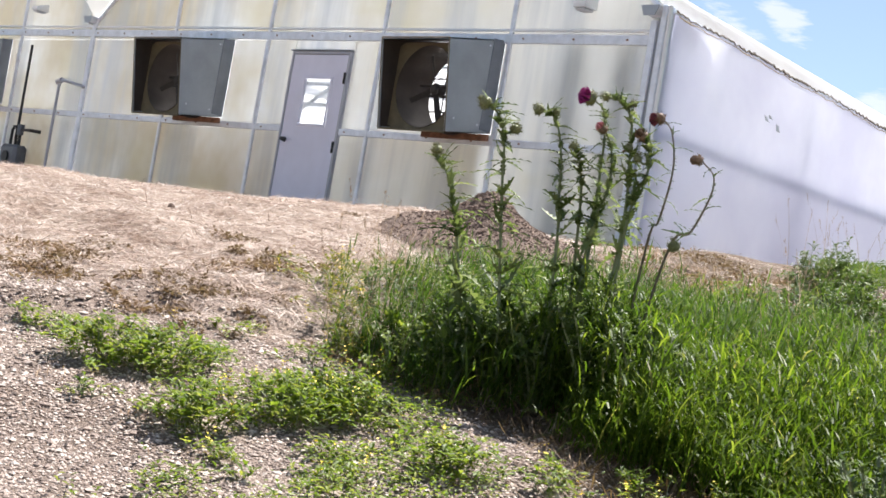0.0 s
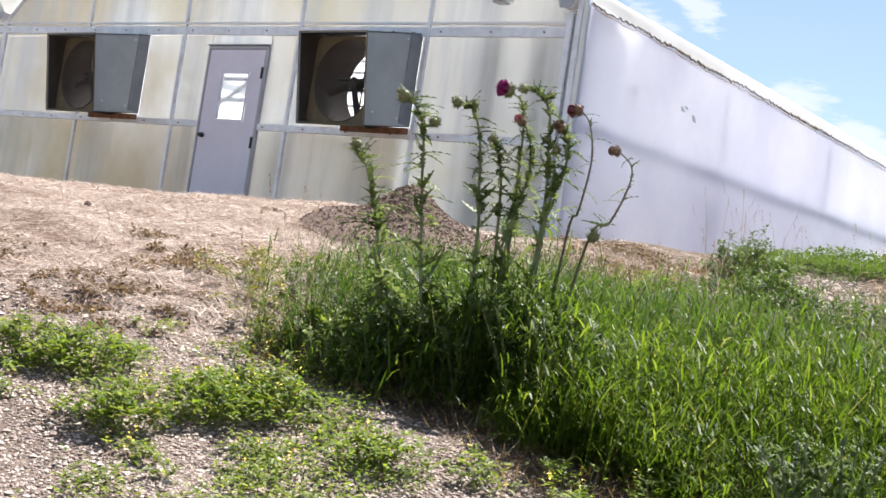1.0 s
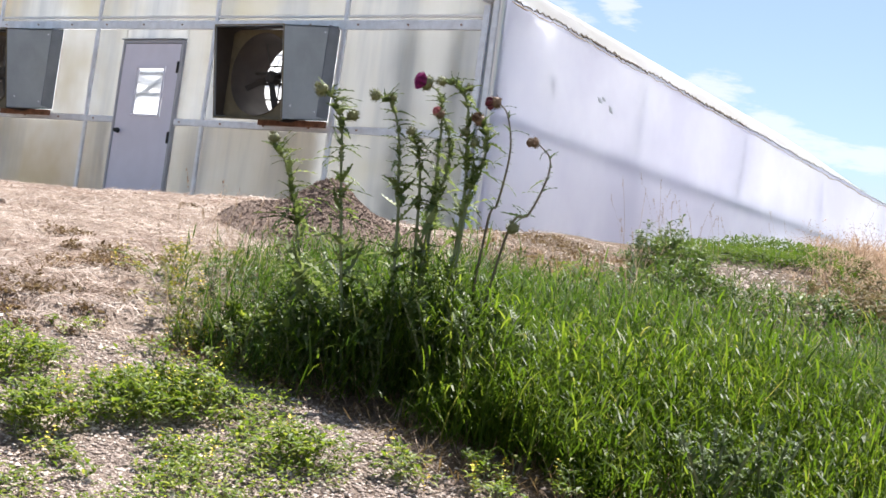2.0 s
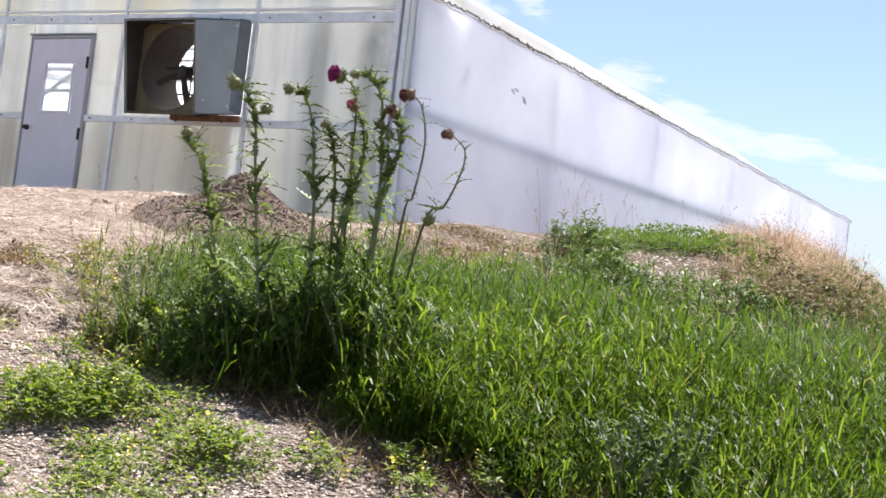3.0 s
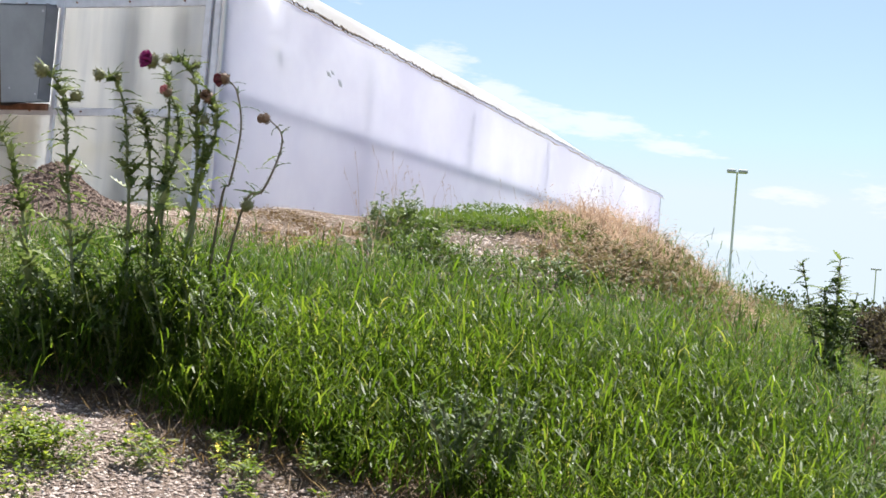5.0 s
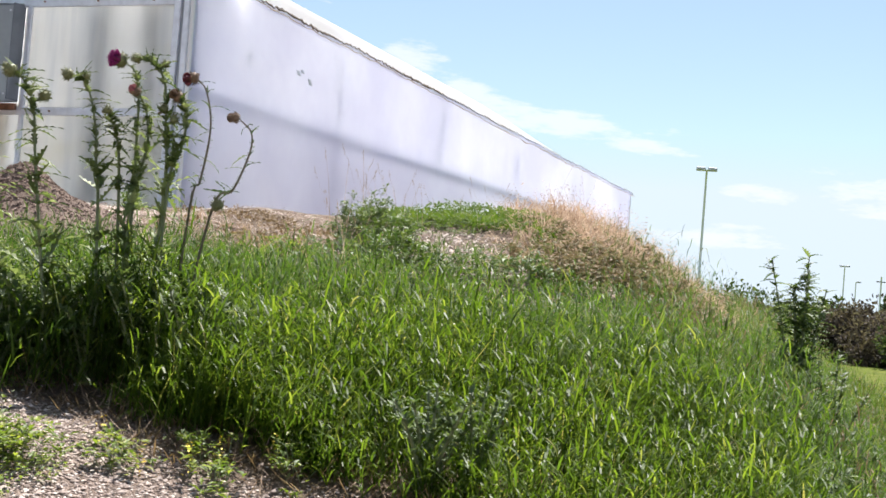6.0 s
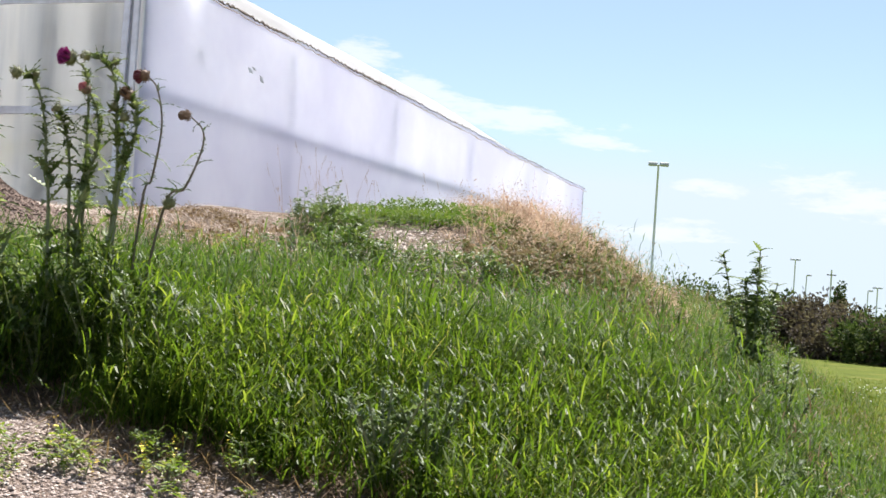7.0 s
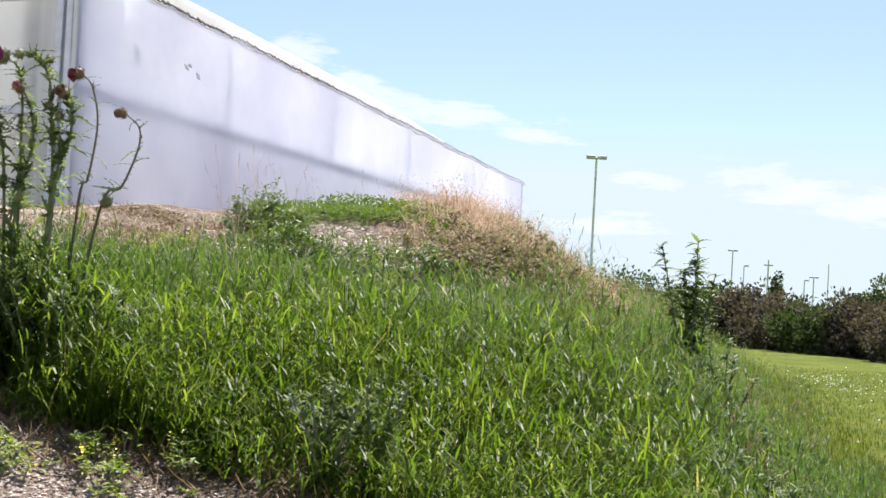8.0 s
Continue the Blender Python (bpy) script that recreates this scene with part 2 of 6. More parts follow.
M_STEEL = plain("galvanised_steel", (0.70, 0.725, 0.79), 0.42, 0.25, 0.15, 9, 0.08)
M_ALU = plain("painted_sheet_grey", (0.33, 0.36, 0.40), 0.5, 0.3, 0.12, 3, 0.06)
M_SHEETDARK = plain("sheet_shadow_grey", (0.20, 0.22, 0.26), 0.55, 0.3, 0.2, 4, 0.08)
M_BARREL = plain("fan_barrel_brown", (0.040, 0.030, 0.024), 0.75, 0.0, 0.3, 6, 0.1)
M_FANBOX = plain("fan_housing_olive", (0.11, 0.092, 0.055), 0.65, 0.2, 0.3, 7, 0.1)
M_FANDARK = plain("fan_blade_dark", (0.03, 0.028, 0.026), 0.75, 0.0, 0.2, 10, 0.1)
M_DOOR = plain("door_paint_lavender", (0.65, 0.645, 0.76), 0.45, 0, 0.06, 2.5, 0.05)
M_DOORFRAME = plain("door_frame_grey", (0.36, 0.37, 0.42), 0.5, 0.15, 0.1, 5, 0.05)
M_BLACK = plain("black_steel", (0.02, 0.02, 0.022), 0.5, 0.3, 0.2, 10, 0.05)
M_RUST = plain("rusty_sill", (0.22, 0.11, 0.07), 0.85, 0.1, 0.4, 14, 0.3)
M_EDGE = plain("weathered_brown_edge", (0.15, 0.12, 0.095), 0.85, 0.0, 0.4, 14, 0.3)
M_LAMP = plain("lamp_grey", (0.46, 0.48, 0.53), 0.5, 0.1, 0.2, 10, 0.05)
M_POLE = plain("pole_paint_grey", (0.72, 0.76, 0.84), 0.5, 0.0, 0.06, 3, 0.02)
M_UPRIGHT = plain("pale_blue_grey_upright", (0.60, 0.66, 0.74), 0.6, 0.0, 0.1, 4, 0.05)
M_LAMPWHITE = plain("lamp_white", (0.75, 0.76, 0.78), 0.4, 0, 0.05, 8, 0)
M_METER = plain("meter_grey", (0.12, 0.13, 0.15), 0.5, 0.4, 0.2, 9, 0.1)
M_CONCRETE = plain("concrete_floor", (0.66, 0.65, 0.64), 0.9, 0, 0.2, 3, 0.2)
M_WOOD = plain("pale_batten", (0.42, 0.33, 0.23), 0.8, 0, 0.25, 8, 0.2)
M_FLOWERWHITE = plain("clover_white", (0.78, 0.78, 0.74), 0.7, 0, 0.1, 30, 0)


def film(name, lo, hi, stain, amount, clear, streak=(1.2, 1.2, 0.5), tone=0.0):
    m = Mat(name, 0.38)
    c = m.ramp(m.noise(0.8, 5, 0.6, streak), [(0.3, lo), (0.7, hi)])
    f = m.ramp(m.noise(0.55, 4, 0.65), [(0.36, (0, 0, 0)), (0.60, (0.9, 0.9, 0.9))])
    if tone:                                     # the western bays have weathered most
        sx = m.n.new("ShaderNodeSeparateXYZ")
        m.l.new(m.tc.outputs["Object"], sx.inputs[0])
        mr = m.n.new("ShaderNodeMapRange")
        mr.inputs["From Min"].default_value, mr.inputs["From Max"].default_value = -9.5, -14.0
        mr.inputs["To Min"].default_value, mr.inputs["To Max"].default_value = 0.15, 1.0
        m.l.new(sx.outputs["X"], mr.inputs["Value"])
        f = m.mix(1.0, f, mr.outputs["Result"], "MULTIPLY")
    c = m.mix(f, c, stain)
    if tone:
        c = m.mix(m.ramp(m.noise(0.9, 3, 0.5, (0.7, 0.7, 1.6)), [(0.54, (0, 0, 0)), (0.72, (0.6, 0.6, 0.6))]), c, (0.68, 0.66, 0.52))
        # blue-grey upright streaks: soft shadows on the panels, put into their colour
        c = m.mix(m.ramp(m.noise(0.7, 5, 0.6, (3.0, 3.0, 0.25)), [(0.48, (0, 0, 0)), (0.70, (0.75, 0.75, 0.75))]), c, (0.47, 0.51, 0.57))
        c = m.mix(tone, c, m.ramp(m.random(), [(0.0, (0.72, 0.69, 0.60)), (0.5, (0.93, 0.93, 0.90)), (1.0, (1.0, 1.0, 1.0))]), "MULTIPLY")
    m.color(c).bump(m.noise(2.5, 4, 0.6, streak), 0.25, 0.03)
    m.translucent(amount, c, clear)
    return m.m


M_PANEL = film("polycarbonate_panel", (0.755, 0.765, 0.755), (0.87, 0.885, 0.895), (0.59, 0.54, 0.42), 0.72, 0.12, (2.5, 2.5, 0.5), 0.3)
M_LINING = film("inner_sheet_dull", (0.76, 0.745, 0.70), (0.86, 0.85, 0.825), (0.62, 0.54, 0.43), 0.78, 0.28, (1.2, 1.2, 0.6))
M_FILMLINING = film("inner_film_pale", (0.86, 0.86, 0.88), (0.92, 0.92, 0.93), (0.80, 0.79, 0.79), 0.80, 0.30)
M_FILM = film("greenhouse_film", (0.855, 0.86, 0.935), (0.915, 0.92, 0.975), (0.79, 0.79, 0.88), 0.84, 0.05)
M_ROOF = film("roof_film", (0.80, 0.80, 0.82), (0.88, 0.88, 0.89), (0.76, 0.75, 0.73), 0.90, 0.22)
gl = Mat("door_glass", 0.05)
gl.b.inputs["Transmission Weight"].default_value, gl.b.inputs["IOR"].default_value = 1.0, 1.45
gl.color((0.95, 0.97, 0.97))
M_GLASS = gl.m


# ---------------------------------------------------------------- mesh helpers
def part(name, bm, material, parent=None, label="", smooth=False):
    me = bpy.data.meshes.new(name)
    bm.to_mesh(me)
    bm.free()
    me.materials.append(material)
    if smooth:
        for f in me.polygons:
            f.use_smooth = True
    ob = new(name, me)
    if parent:
        ob.parent = parent
    if label:
        ob["label"] = label
    return ob


def thing(name, at, label, category, group="", kind=""):
    ob = new(name)
    ob.empty_display_size = 0.1
    ob.location = at
    return tagged(ob, label, category, group, kind)


def box(bm, lo, hi, bevel=0.0):
    """A box from corner to corner, with bevelled edges where asked."""
    c, s = [(a + b) / 2 for a, b in zip(lo, hi)], [abs(b - a) for a, b in zip(lo, hi)]
    g = bmesh.ops.create_cube(bm, size=1, matrix=Matrix.Translation(c) @ Matrix.Diagonal((*s, 1)))
    if bevel:
        es = list({e for v in g["verts"] for e in v.link_edges})
        bmesh.ops.bevel(bm, geom=es, offset=bevel, segments=1, affect="EDGES")
    return bm


def rod(bm, pts, radii, sides=8, cap=True):
    """A tube through points with a radius at each."""
    rings, up = [], Vector((0.13, 0.31, 0.94))
    pts = [Vector(p) for p in pts]
    for k, p in enumerate(pts):
        d = (pts[min(k + 1, len(pts) - 1)] - pts[max(k - 1, 0)]).normalized()
        a = d.cross(up)
        a = a.normalized() if a.length > 1e-3 else d.orthogonal().normalized()
        b = d.cross(a)
        r = radii[k] if isinstance(radii, (list, tuple)) else radii
        rings.append([bm.verts.new(p + r * (math.cos(q) * a + math.sin(q) * b)) for q in [2 * math.pi * j / sides for j in range(sides)]])
    for u, v in zip(rings, rings[1:]):
        for j in range(sides):
            bm.faces.new((u[j], u[(j + 1) % sides], v[(j + 1) % sides], v[j]))
    if cap:
        bm.faces.new(rings[0])
        bm.faces.new(rings[-1][::-1])
    return bm


def B():
    return bmesh.new()


class Soup:
    """Collects vertices and faces of a great many small pieces."""

    def __init__(self):
        self.v, self.f = [], []

    def add(self, verts, faces):
        n = len(self.v)
        self.v += verts
        self.f += [tuple(n + i for i in f) for f in faces]

    def done(self, name, material, parent=None, smooth=False):
        me = bpy.data.meshes.new(name)
        me.from_pydata([tuple(v) for v in self.v], [], self.f)
        me.materials.append(material)
        if smooth:
            me.polygons.foreach_set("use_smooth", [True] * len(me.polygons))
        ob = new(name, me)
        if parent:
            ob.parent = parent
        return ob


rng = random.Random(7)


# ---------------------------------------------------------------- ground
def step(v, a, b):
    t = min(1, max(0, (v - a) / (b - a)))
    return t * t * (3 - 2 * t)


def smin(a, b, k=0.25):
    h = max(k - abs(a - b), 0.0) / k
    return min(a, b) - h * h * k * 0.25


def foot(y):
    """Where the bank's side face meets the lawn."""
    return 0.40 - 0.213 * y if y < 29.6 else max(-5.9 - 1.3 * (y - 29.6), -60.0)


def lumps(x, y, f=1.0):
    return noise.noise(Vector((x * f, y * f, 3.7)))


def bearing(x, y):
    """Degrees from +y towards -x, and the distance."""
    return math.degrees(math.atan2(-x, y)), math.hypot(x, y)


def lawn_z(x, y):
    return 0.0125 * min(max(math.hypot(x, y) - 2, 0), 70)


def ground_z(x, y):
    low = lawn_z(x, y)
    s = 0.7071 * (y - x)
    front = 0.18 * s
    side = low + (0.85 - 0.19 * step(y, 10, 15)) * (foot(y) - x)
    az, d = bearing(x, y)
    top = 1.80 + 0.40 * step(az, 40, 31) * step(az, -40, 0) - 0.045 * min(max(s - 10, 0), 4)
    top += 0.0155 * (59.5 - min(max(az, 46.0), 63.0)) * step(az, 31, 38)      # the straw rises a little eastwards
    top += 0.30 * math.exp(-((az - 22.5) / 5.0) ** 2 - ((d - 13.5) / 3.0) ** 2)
    h = smin(smin(front, side, 0.5), top, 0.35)
    z = -smin(-low, -h, 0.3)
    if d < 60:
        amp = min(1, max(0, (s - 1) / 4)) if x < foot(y) else 0.0
        z += amp * (0.07 * lumps(x, y, 0.55) + 0.035 * lumps(x + 9, y, 1.7))
        z += 0.012 * lumps(x, y + 5, 3.0)
        if az > 46:                              # low ragged lip where the straw overhangs the gravel
            lip = s + 0.55 * lumps(x + 2, y, 0.9) + 0.2 * lumps(x, y, 3.0)
            z += 0.055 * step(az, 46, 49) * (step(lip, 5.95, 6.15) - step(lip, 6.15, 7.8))
            z += 0.022 * step(s, 5.5, 6.5) * lumps(x, y + 3, 3.4)
    if y > 10.3 and -27 < x < -8.1 - 0.1228 * (y - 10.2) and y < 26.3:
        z = min(z, 1.3)          # levelled under the greenhouse
    return z


def spot_at(az, d):
    a = radians(az)
    x, y = -math.sin(a) * d, math.cos(a) * d
    return Vector((x, y, ground_z(x, y)))


def straw_at(x, y):
    """How far straw litter covers the ground here."""
    s = 0.7071 * (y - x) + 0.6 * lumps(x, y, 0.9) + 0.25 * lumps(x, y, 2.6)
    az, d = bearing(x, y)
    wild = 0.5 * lumps(x, y, 1.3)
    shoulder = 0.3 * step(d + wild, 8.2, 9.2) * max(step(az + 2 * wild, 30.4, 31.6), step(az + 2 * wild, 24.6, 23.6) * step(az, 16.0, 18)) if az < 42 and d < 19 else 0.0
    west = step(s, 5.7, 6.5) * step(-x - 0.75 * y + 0.5 * lumps(x, y, 1.2), -0.2, 0.6) if y < 10.1 else 0.0
    return max(west, shoulder) if x < foot(y) - 0.2 else west


def lawn_at(x, y):
    return step(x - foot(y) + 0.3 * lumps(x, y, 1.1), -0.4 - 1.6 * step(y, 7, 9) - 9 * step(y, 14, 18), 0.3 - 1.2 * step(y, 7, 9) - 9 * step(y, 14, 18)) * step(y, 4.0, 6.5)


def soil_shade_at(x, y):
    if x > foot(y) + 0.3 or y < 3.2:
        return 0.0
    # soil under the grass; its front edge also paints the shadow in the hollow
    inside = step(y + 0.30 * lumps(x, y, 1.6), 3.55, 3.9) * step(x + 0.98 * y, -0.9, -0.2)
    az, d = bearing(x, y)
    crest = 0.85 * step(az, 23, 25) * step(az, 42, 38) * step(d, 7.5, 8.5) * step(lumps(x, y + 2, 1.4), -0.8, -0.15)
    return max(0.95 * inside * (1 - step(d + 0.6 * lumps(x, y, 1.3), 8.0, 8.8)), crest)


def axis(lo, hi, a, b, fine, far):
    """Coordinates: fine steps from a to b, growing steps out to lo and hi."""
    mid = [a + fine * k for k in range(int((b - a) / fine) + 1)]
    up, st_ = [mid[-1]], fine
    while up[-1] < hi:
        st_ *= far
        up.append(up[-1] + st_)
    dn, st_ = [mid[0]], fine
    while dn[-1] > lo:
        st_ *= far
        dn.append(dn[-1] - st_)
    return dn[:0:-1] + mid + up[1:]


xs, ys = axis(-2500, 2500, -12.0, 2.0, 0.11, 1.25), axis(-2500, 2500, 1.5, 14.0, 0.11, 1.25)
gv = [(x, y, ground_z(x, y)) for y in ys for x in xs]
nx = len(xs)
gf = [(j * nx + i, j * nx + i + 1, (j + 1) * nx + i + 1, (j + 1) * nx + i) for j in range(len(ys) - 1) for i in range(nx - 1)]
gme = bpy.data.meshes.new("ground")
gme.from_pydata(gv, [], gf)
for nm, fn in (("straw", straw_at), ("lawn", lawn_at), ("soil", soil_shade_at)):
    at = gme.attributes.new(nm, "FLOAT", "POINT")
    at.data.foreach_set("value", [max(fn(x, y), 1.0 if nm == "lawn" and (math.hypot(x, y) > 60) else 0.0) for x, y, _ in gv])
gme.materials.append(M_GROUND)
gme.polygons.foreach_set("use_smooth", [True] * len(gf))
tagged(new("ground", gme), "sloping bank of pale gravel and straw with lawn beyond", "ground", kind="structure")

# ---------------------------------------------------------------- greenhouse
WY, FLOOR, LOW, UP, EAVE = 10.2, 1.55, 2.86, 3.83, 4.08
CX, VX, BAY = -7.95, -17.19, 9.24
POSTS = [-26.43, -24.58, -22.73, -20.88, -19.03, VX, -15.34, -13.50, -11.60, -9.80, CX]
SIDE = Vector((-0.1219, 0.9925, 0)).normalized()
LENGTH = 16.1


def roof_rise(a):
    """Height of the roof over the eave, a metres in from it."""
    a = min(a, BAY - a)
    return 0.50 * (1 - math.exp(-a / 0.50)) + 0.165 * a


wall_south = thing("wall_south", (0, 0, 0), "translucent cream panelled greenhouse end wall with steel posts", "wall", kind="structure")


def panel(x0, x1, z0, z1, mat=None):
    part("panel", box(B(), (x0 + 0.004, WY, z0 + 0.004), (x1 - 0.004, WY + 0.02, z1 - 0.004)), mat or M_PANEL, wall_south)


# fan boxes stand out from the wall: left, right
FANS = [(-10.76, -9.84), (-15.04, -14.11), (-20.20, -19.26)]
FAN_Z = (2.92, 3.83)
DOOR = (-12.98, -12.00, 3.70)
for x0, x1 in zip(POSTS, POSTS[1:]):
    if x0 <= DOOR[0] < x1:
        panel(x0, DOOR[0], FLOOR - 0.3, LOW), panel(DOOR[1], x1, FLOOR - 0.3, LOW)
        panel(x0, DOOR[0], LOW, UP), panel(DOOR[1], x1, LOW, UP), panel(DOOR[0], DOOR[1], DOOR[2], UP)
        continue
    panel(x0, x1, FLOOR - 0.3, LOW)
    mid = [(x0, x1)]
    for a, c in FANS:
        nxt = []
        for u, v in mid:
            if c <= u or a >= v:
                nxt.append((u, v))
                continue
            if a > u + 0.03:
                nxt.append((u, a))
            if c < v - 0.03:
                nxt.append((c, v))
            panel(max(a, u), min(c, v), LOW, FAN_Z[0]), panel(max(a, u), min(c, v), FAN_Z[1], UP)
        mid = nxt
    for u, v in mid:
        panel(u, v, LOW, UP)
# gable sheets over the upper girt, following the roof
for g0 in (VX, VX - BAY):
    bm = B()
    for k in range(24):
        a0, a1 = BAY * k / 24, BAY * (k + 1) / 24
        lo = [bm.verts.new((g0 + a, WY + dy, UP + 0.004)) for a in (a0, a1) for dy in (0, 0.02)]
        hi = [bm.verts.new((g0 + a, WY + dy, EAVE + roof_rise(a) - 0.02)) for a in (a0, a1) for dy in (0, 0.02)]
        for q in ((lo[0], lo[2], hi[2], hi[0]), (lo[1], hi[1], hi[3], lo[3]), (hi[0], hi[2], hi[3], hi[1])):
            bm.faces.new(q)
    part("gable_sheet", bm, M_PANEL, wall_south)
for x in POSTS[1:-1]:
    w = 0.024 if x != VX else 0.045
    part("post", box(B(), (x - w + 0.035, WY - 0.035, FLOOR - 0.3), (x + w + 0.035, WY - 0.003, EAVE - 0.02 if x == VX else UP + 0.9), 0.006), M_STEEL, wall_south)


def fall(bm, z):
    """The upper girt drops slightly towards the corner; the lower one is level."""
    if z > LOW:
        for v in bm.verts:
            v.co.z -= 0.0095 * (v.co.x + 12.0)
    return bm


for z, h in ((LOW, 0.035), (UP, 0.045)):
    cut = [(DOOR[0], DOOR[1])] if z == LOW else []
    x = POSTS[0]
    for a, c in cut + [(CX - 0.17, None)]:
        if a > x:
            zz = z - 0.02 if z == LOW else z + 0.03
            part("girt", fall(box(B(), (x, WY - 0.032, zz - h), (a, WY - 0.0025, zz + h), 0.006), z), M_STEEL, wall_south)
            for k in range(int((a - x) / 0.62) + 1):
                bx = x + 0.1 + 0.62 * k
                if bx < a - 0.03:
                    bm = B()
                    rod(bm, [(bx, WY - 0.045, zz), (bx, WY - 0.03, zz)], 0.009, 6)
                    part("bolt", fall(bm, z), M_RUST, wall_south)
        x = c if c else x
part("drip_strip", fall(box(B(), (POSTS[0], WY - 0.03, UP + 0.10), (CX - 0.17, WY - 0.003, UP + 0.125), 0.005), UP), M_LAMPWHITE, wall_south, "white drip strip")

# door with frame, glazed light, hinges and lever
door = thing("door_1", ((DOOR[0] + DOOR[1]) / 2, WY, FLOOR), "lavender grey steel door with small window, shut", "door", kind="structure")
dw = (DOOR[1] - DOOR[0]) / 2
dh = DOOR[2] - FLOOR
for nm, lo, hi in (("jamb", (-dw, -0.04, 0), (-dw + 0.035, 0.08, dh)), ("jamb", (dw - 0.035, -0.04, 0), (dw, 0.08, dh)), ("head", (-dw + 0.035, -0.04, dh - 0.035), (dw - 0.035, 0.08, dh))):
    part(nm, box(B(), lo, hi, 0.006), M_DOORFRAME, door)
part("drip_cap", box(B(), (-dw - 0.01, -0.06, dh + 0.002), (dw + 0.01, -0.001, dh + 0.016), 0.004), M_ALU, door)
l0, l1, w0, w1, wz0, wz1 = -dw + 0.04, dw - 0.04, -0.22, 0.26, dh - 0.82, dh - 0.28
leaf = B()
for lo, hi in (((l0, -0.03, 0.01), (w0, 0.02, dh - 0.04)), ((w1, -0.03, 0.01), (l1, 0.02, dh - 0.04)), ((w0, -0.03, 0.01), (w1, 0.02, wz0)), ((w0, -0.03, wz1), (w1, 0.02, dh - 0.04))):
    box(leaf, lo, hi)
bmesh.ops.remove_doubles(leaf, verts=leaf.verts, dist=0.0005)
leaf_ob = part("leaf", leaf, M_DOOR, door, "lavender grey painted leaf")
for lo, hi in (((w0, -0.045, wz0), (w0 + 0.025, -0.031, wz1)), ((w1 - 0.025, -0.045, wz0), (w1, -0.031, wz1)), ((w0 + 0.025, -0.045, wz0), (w1 - 0.025, -0.031, wz0 + 0.025)), ((w0 + 0.025, -0.045, wz1 - 0.025), (w1 - 0.025, -0.031, wz1))):
    part("glazing_bead", box(B(), lo, hi, 0.003), M_DOOR, leaf_ob)
pane = part("pane", box(B(), (w0, -0.004, wz0), (w1, 0.004, wz1)), M_GLASS, leaf_ob)
pane.visible_shadow = False
for z in (0.35, 1.12, 1.86):
    bm = B()
    rod(bm, [(l1 + 0.004, -0.045, z - 0.06), (l1 + 0.004, -0.045, z + 0.06)], 0.014, 8)
    box(bm, (l1 - 0.02, -0.038, z - 0.06), (l1 + 0.03, -0.031, z + 0.06))
    part("hinge", bm, M_BLACK, door)
bm = B()
rod(bm, [(l0 + 0.07, -0.03, 1.17), (l0 + 0.07, -0.085, 1.17)], [0.03, 0.018], 10)
rod(bm, [(l0 + 0.07, -0.08, 1.17), (l0 + 0.10, -0.085, 1.17), (l0 + 0.16, -0.08, 1.165)], [0.012, 0.012, 0.009], 8)
part("lever_handle", bm, M_BLACK, door)


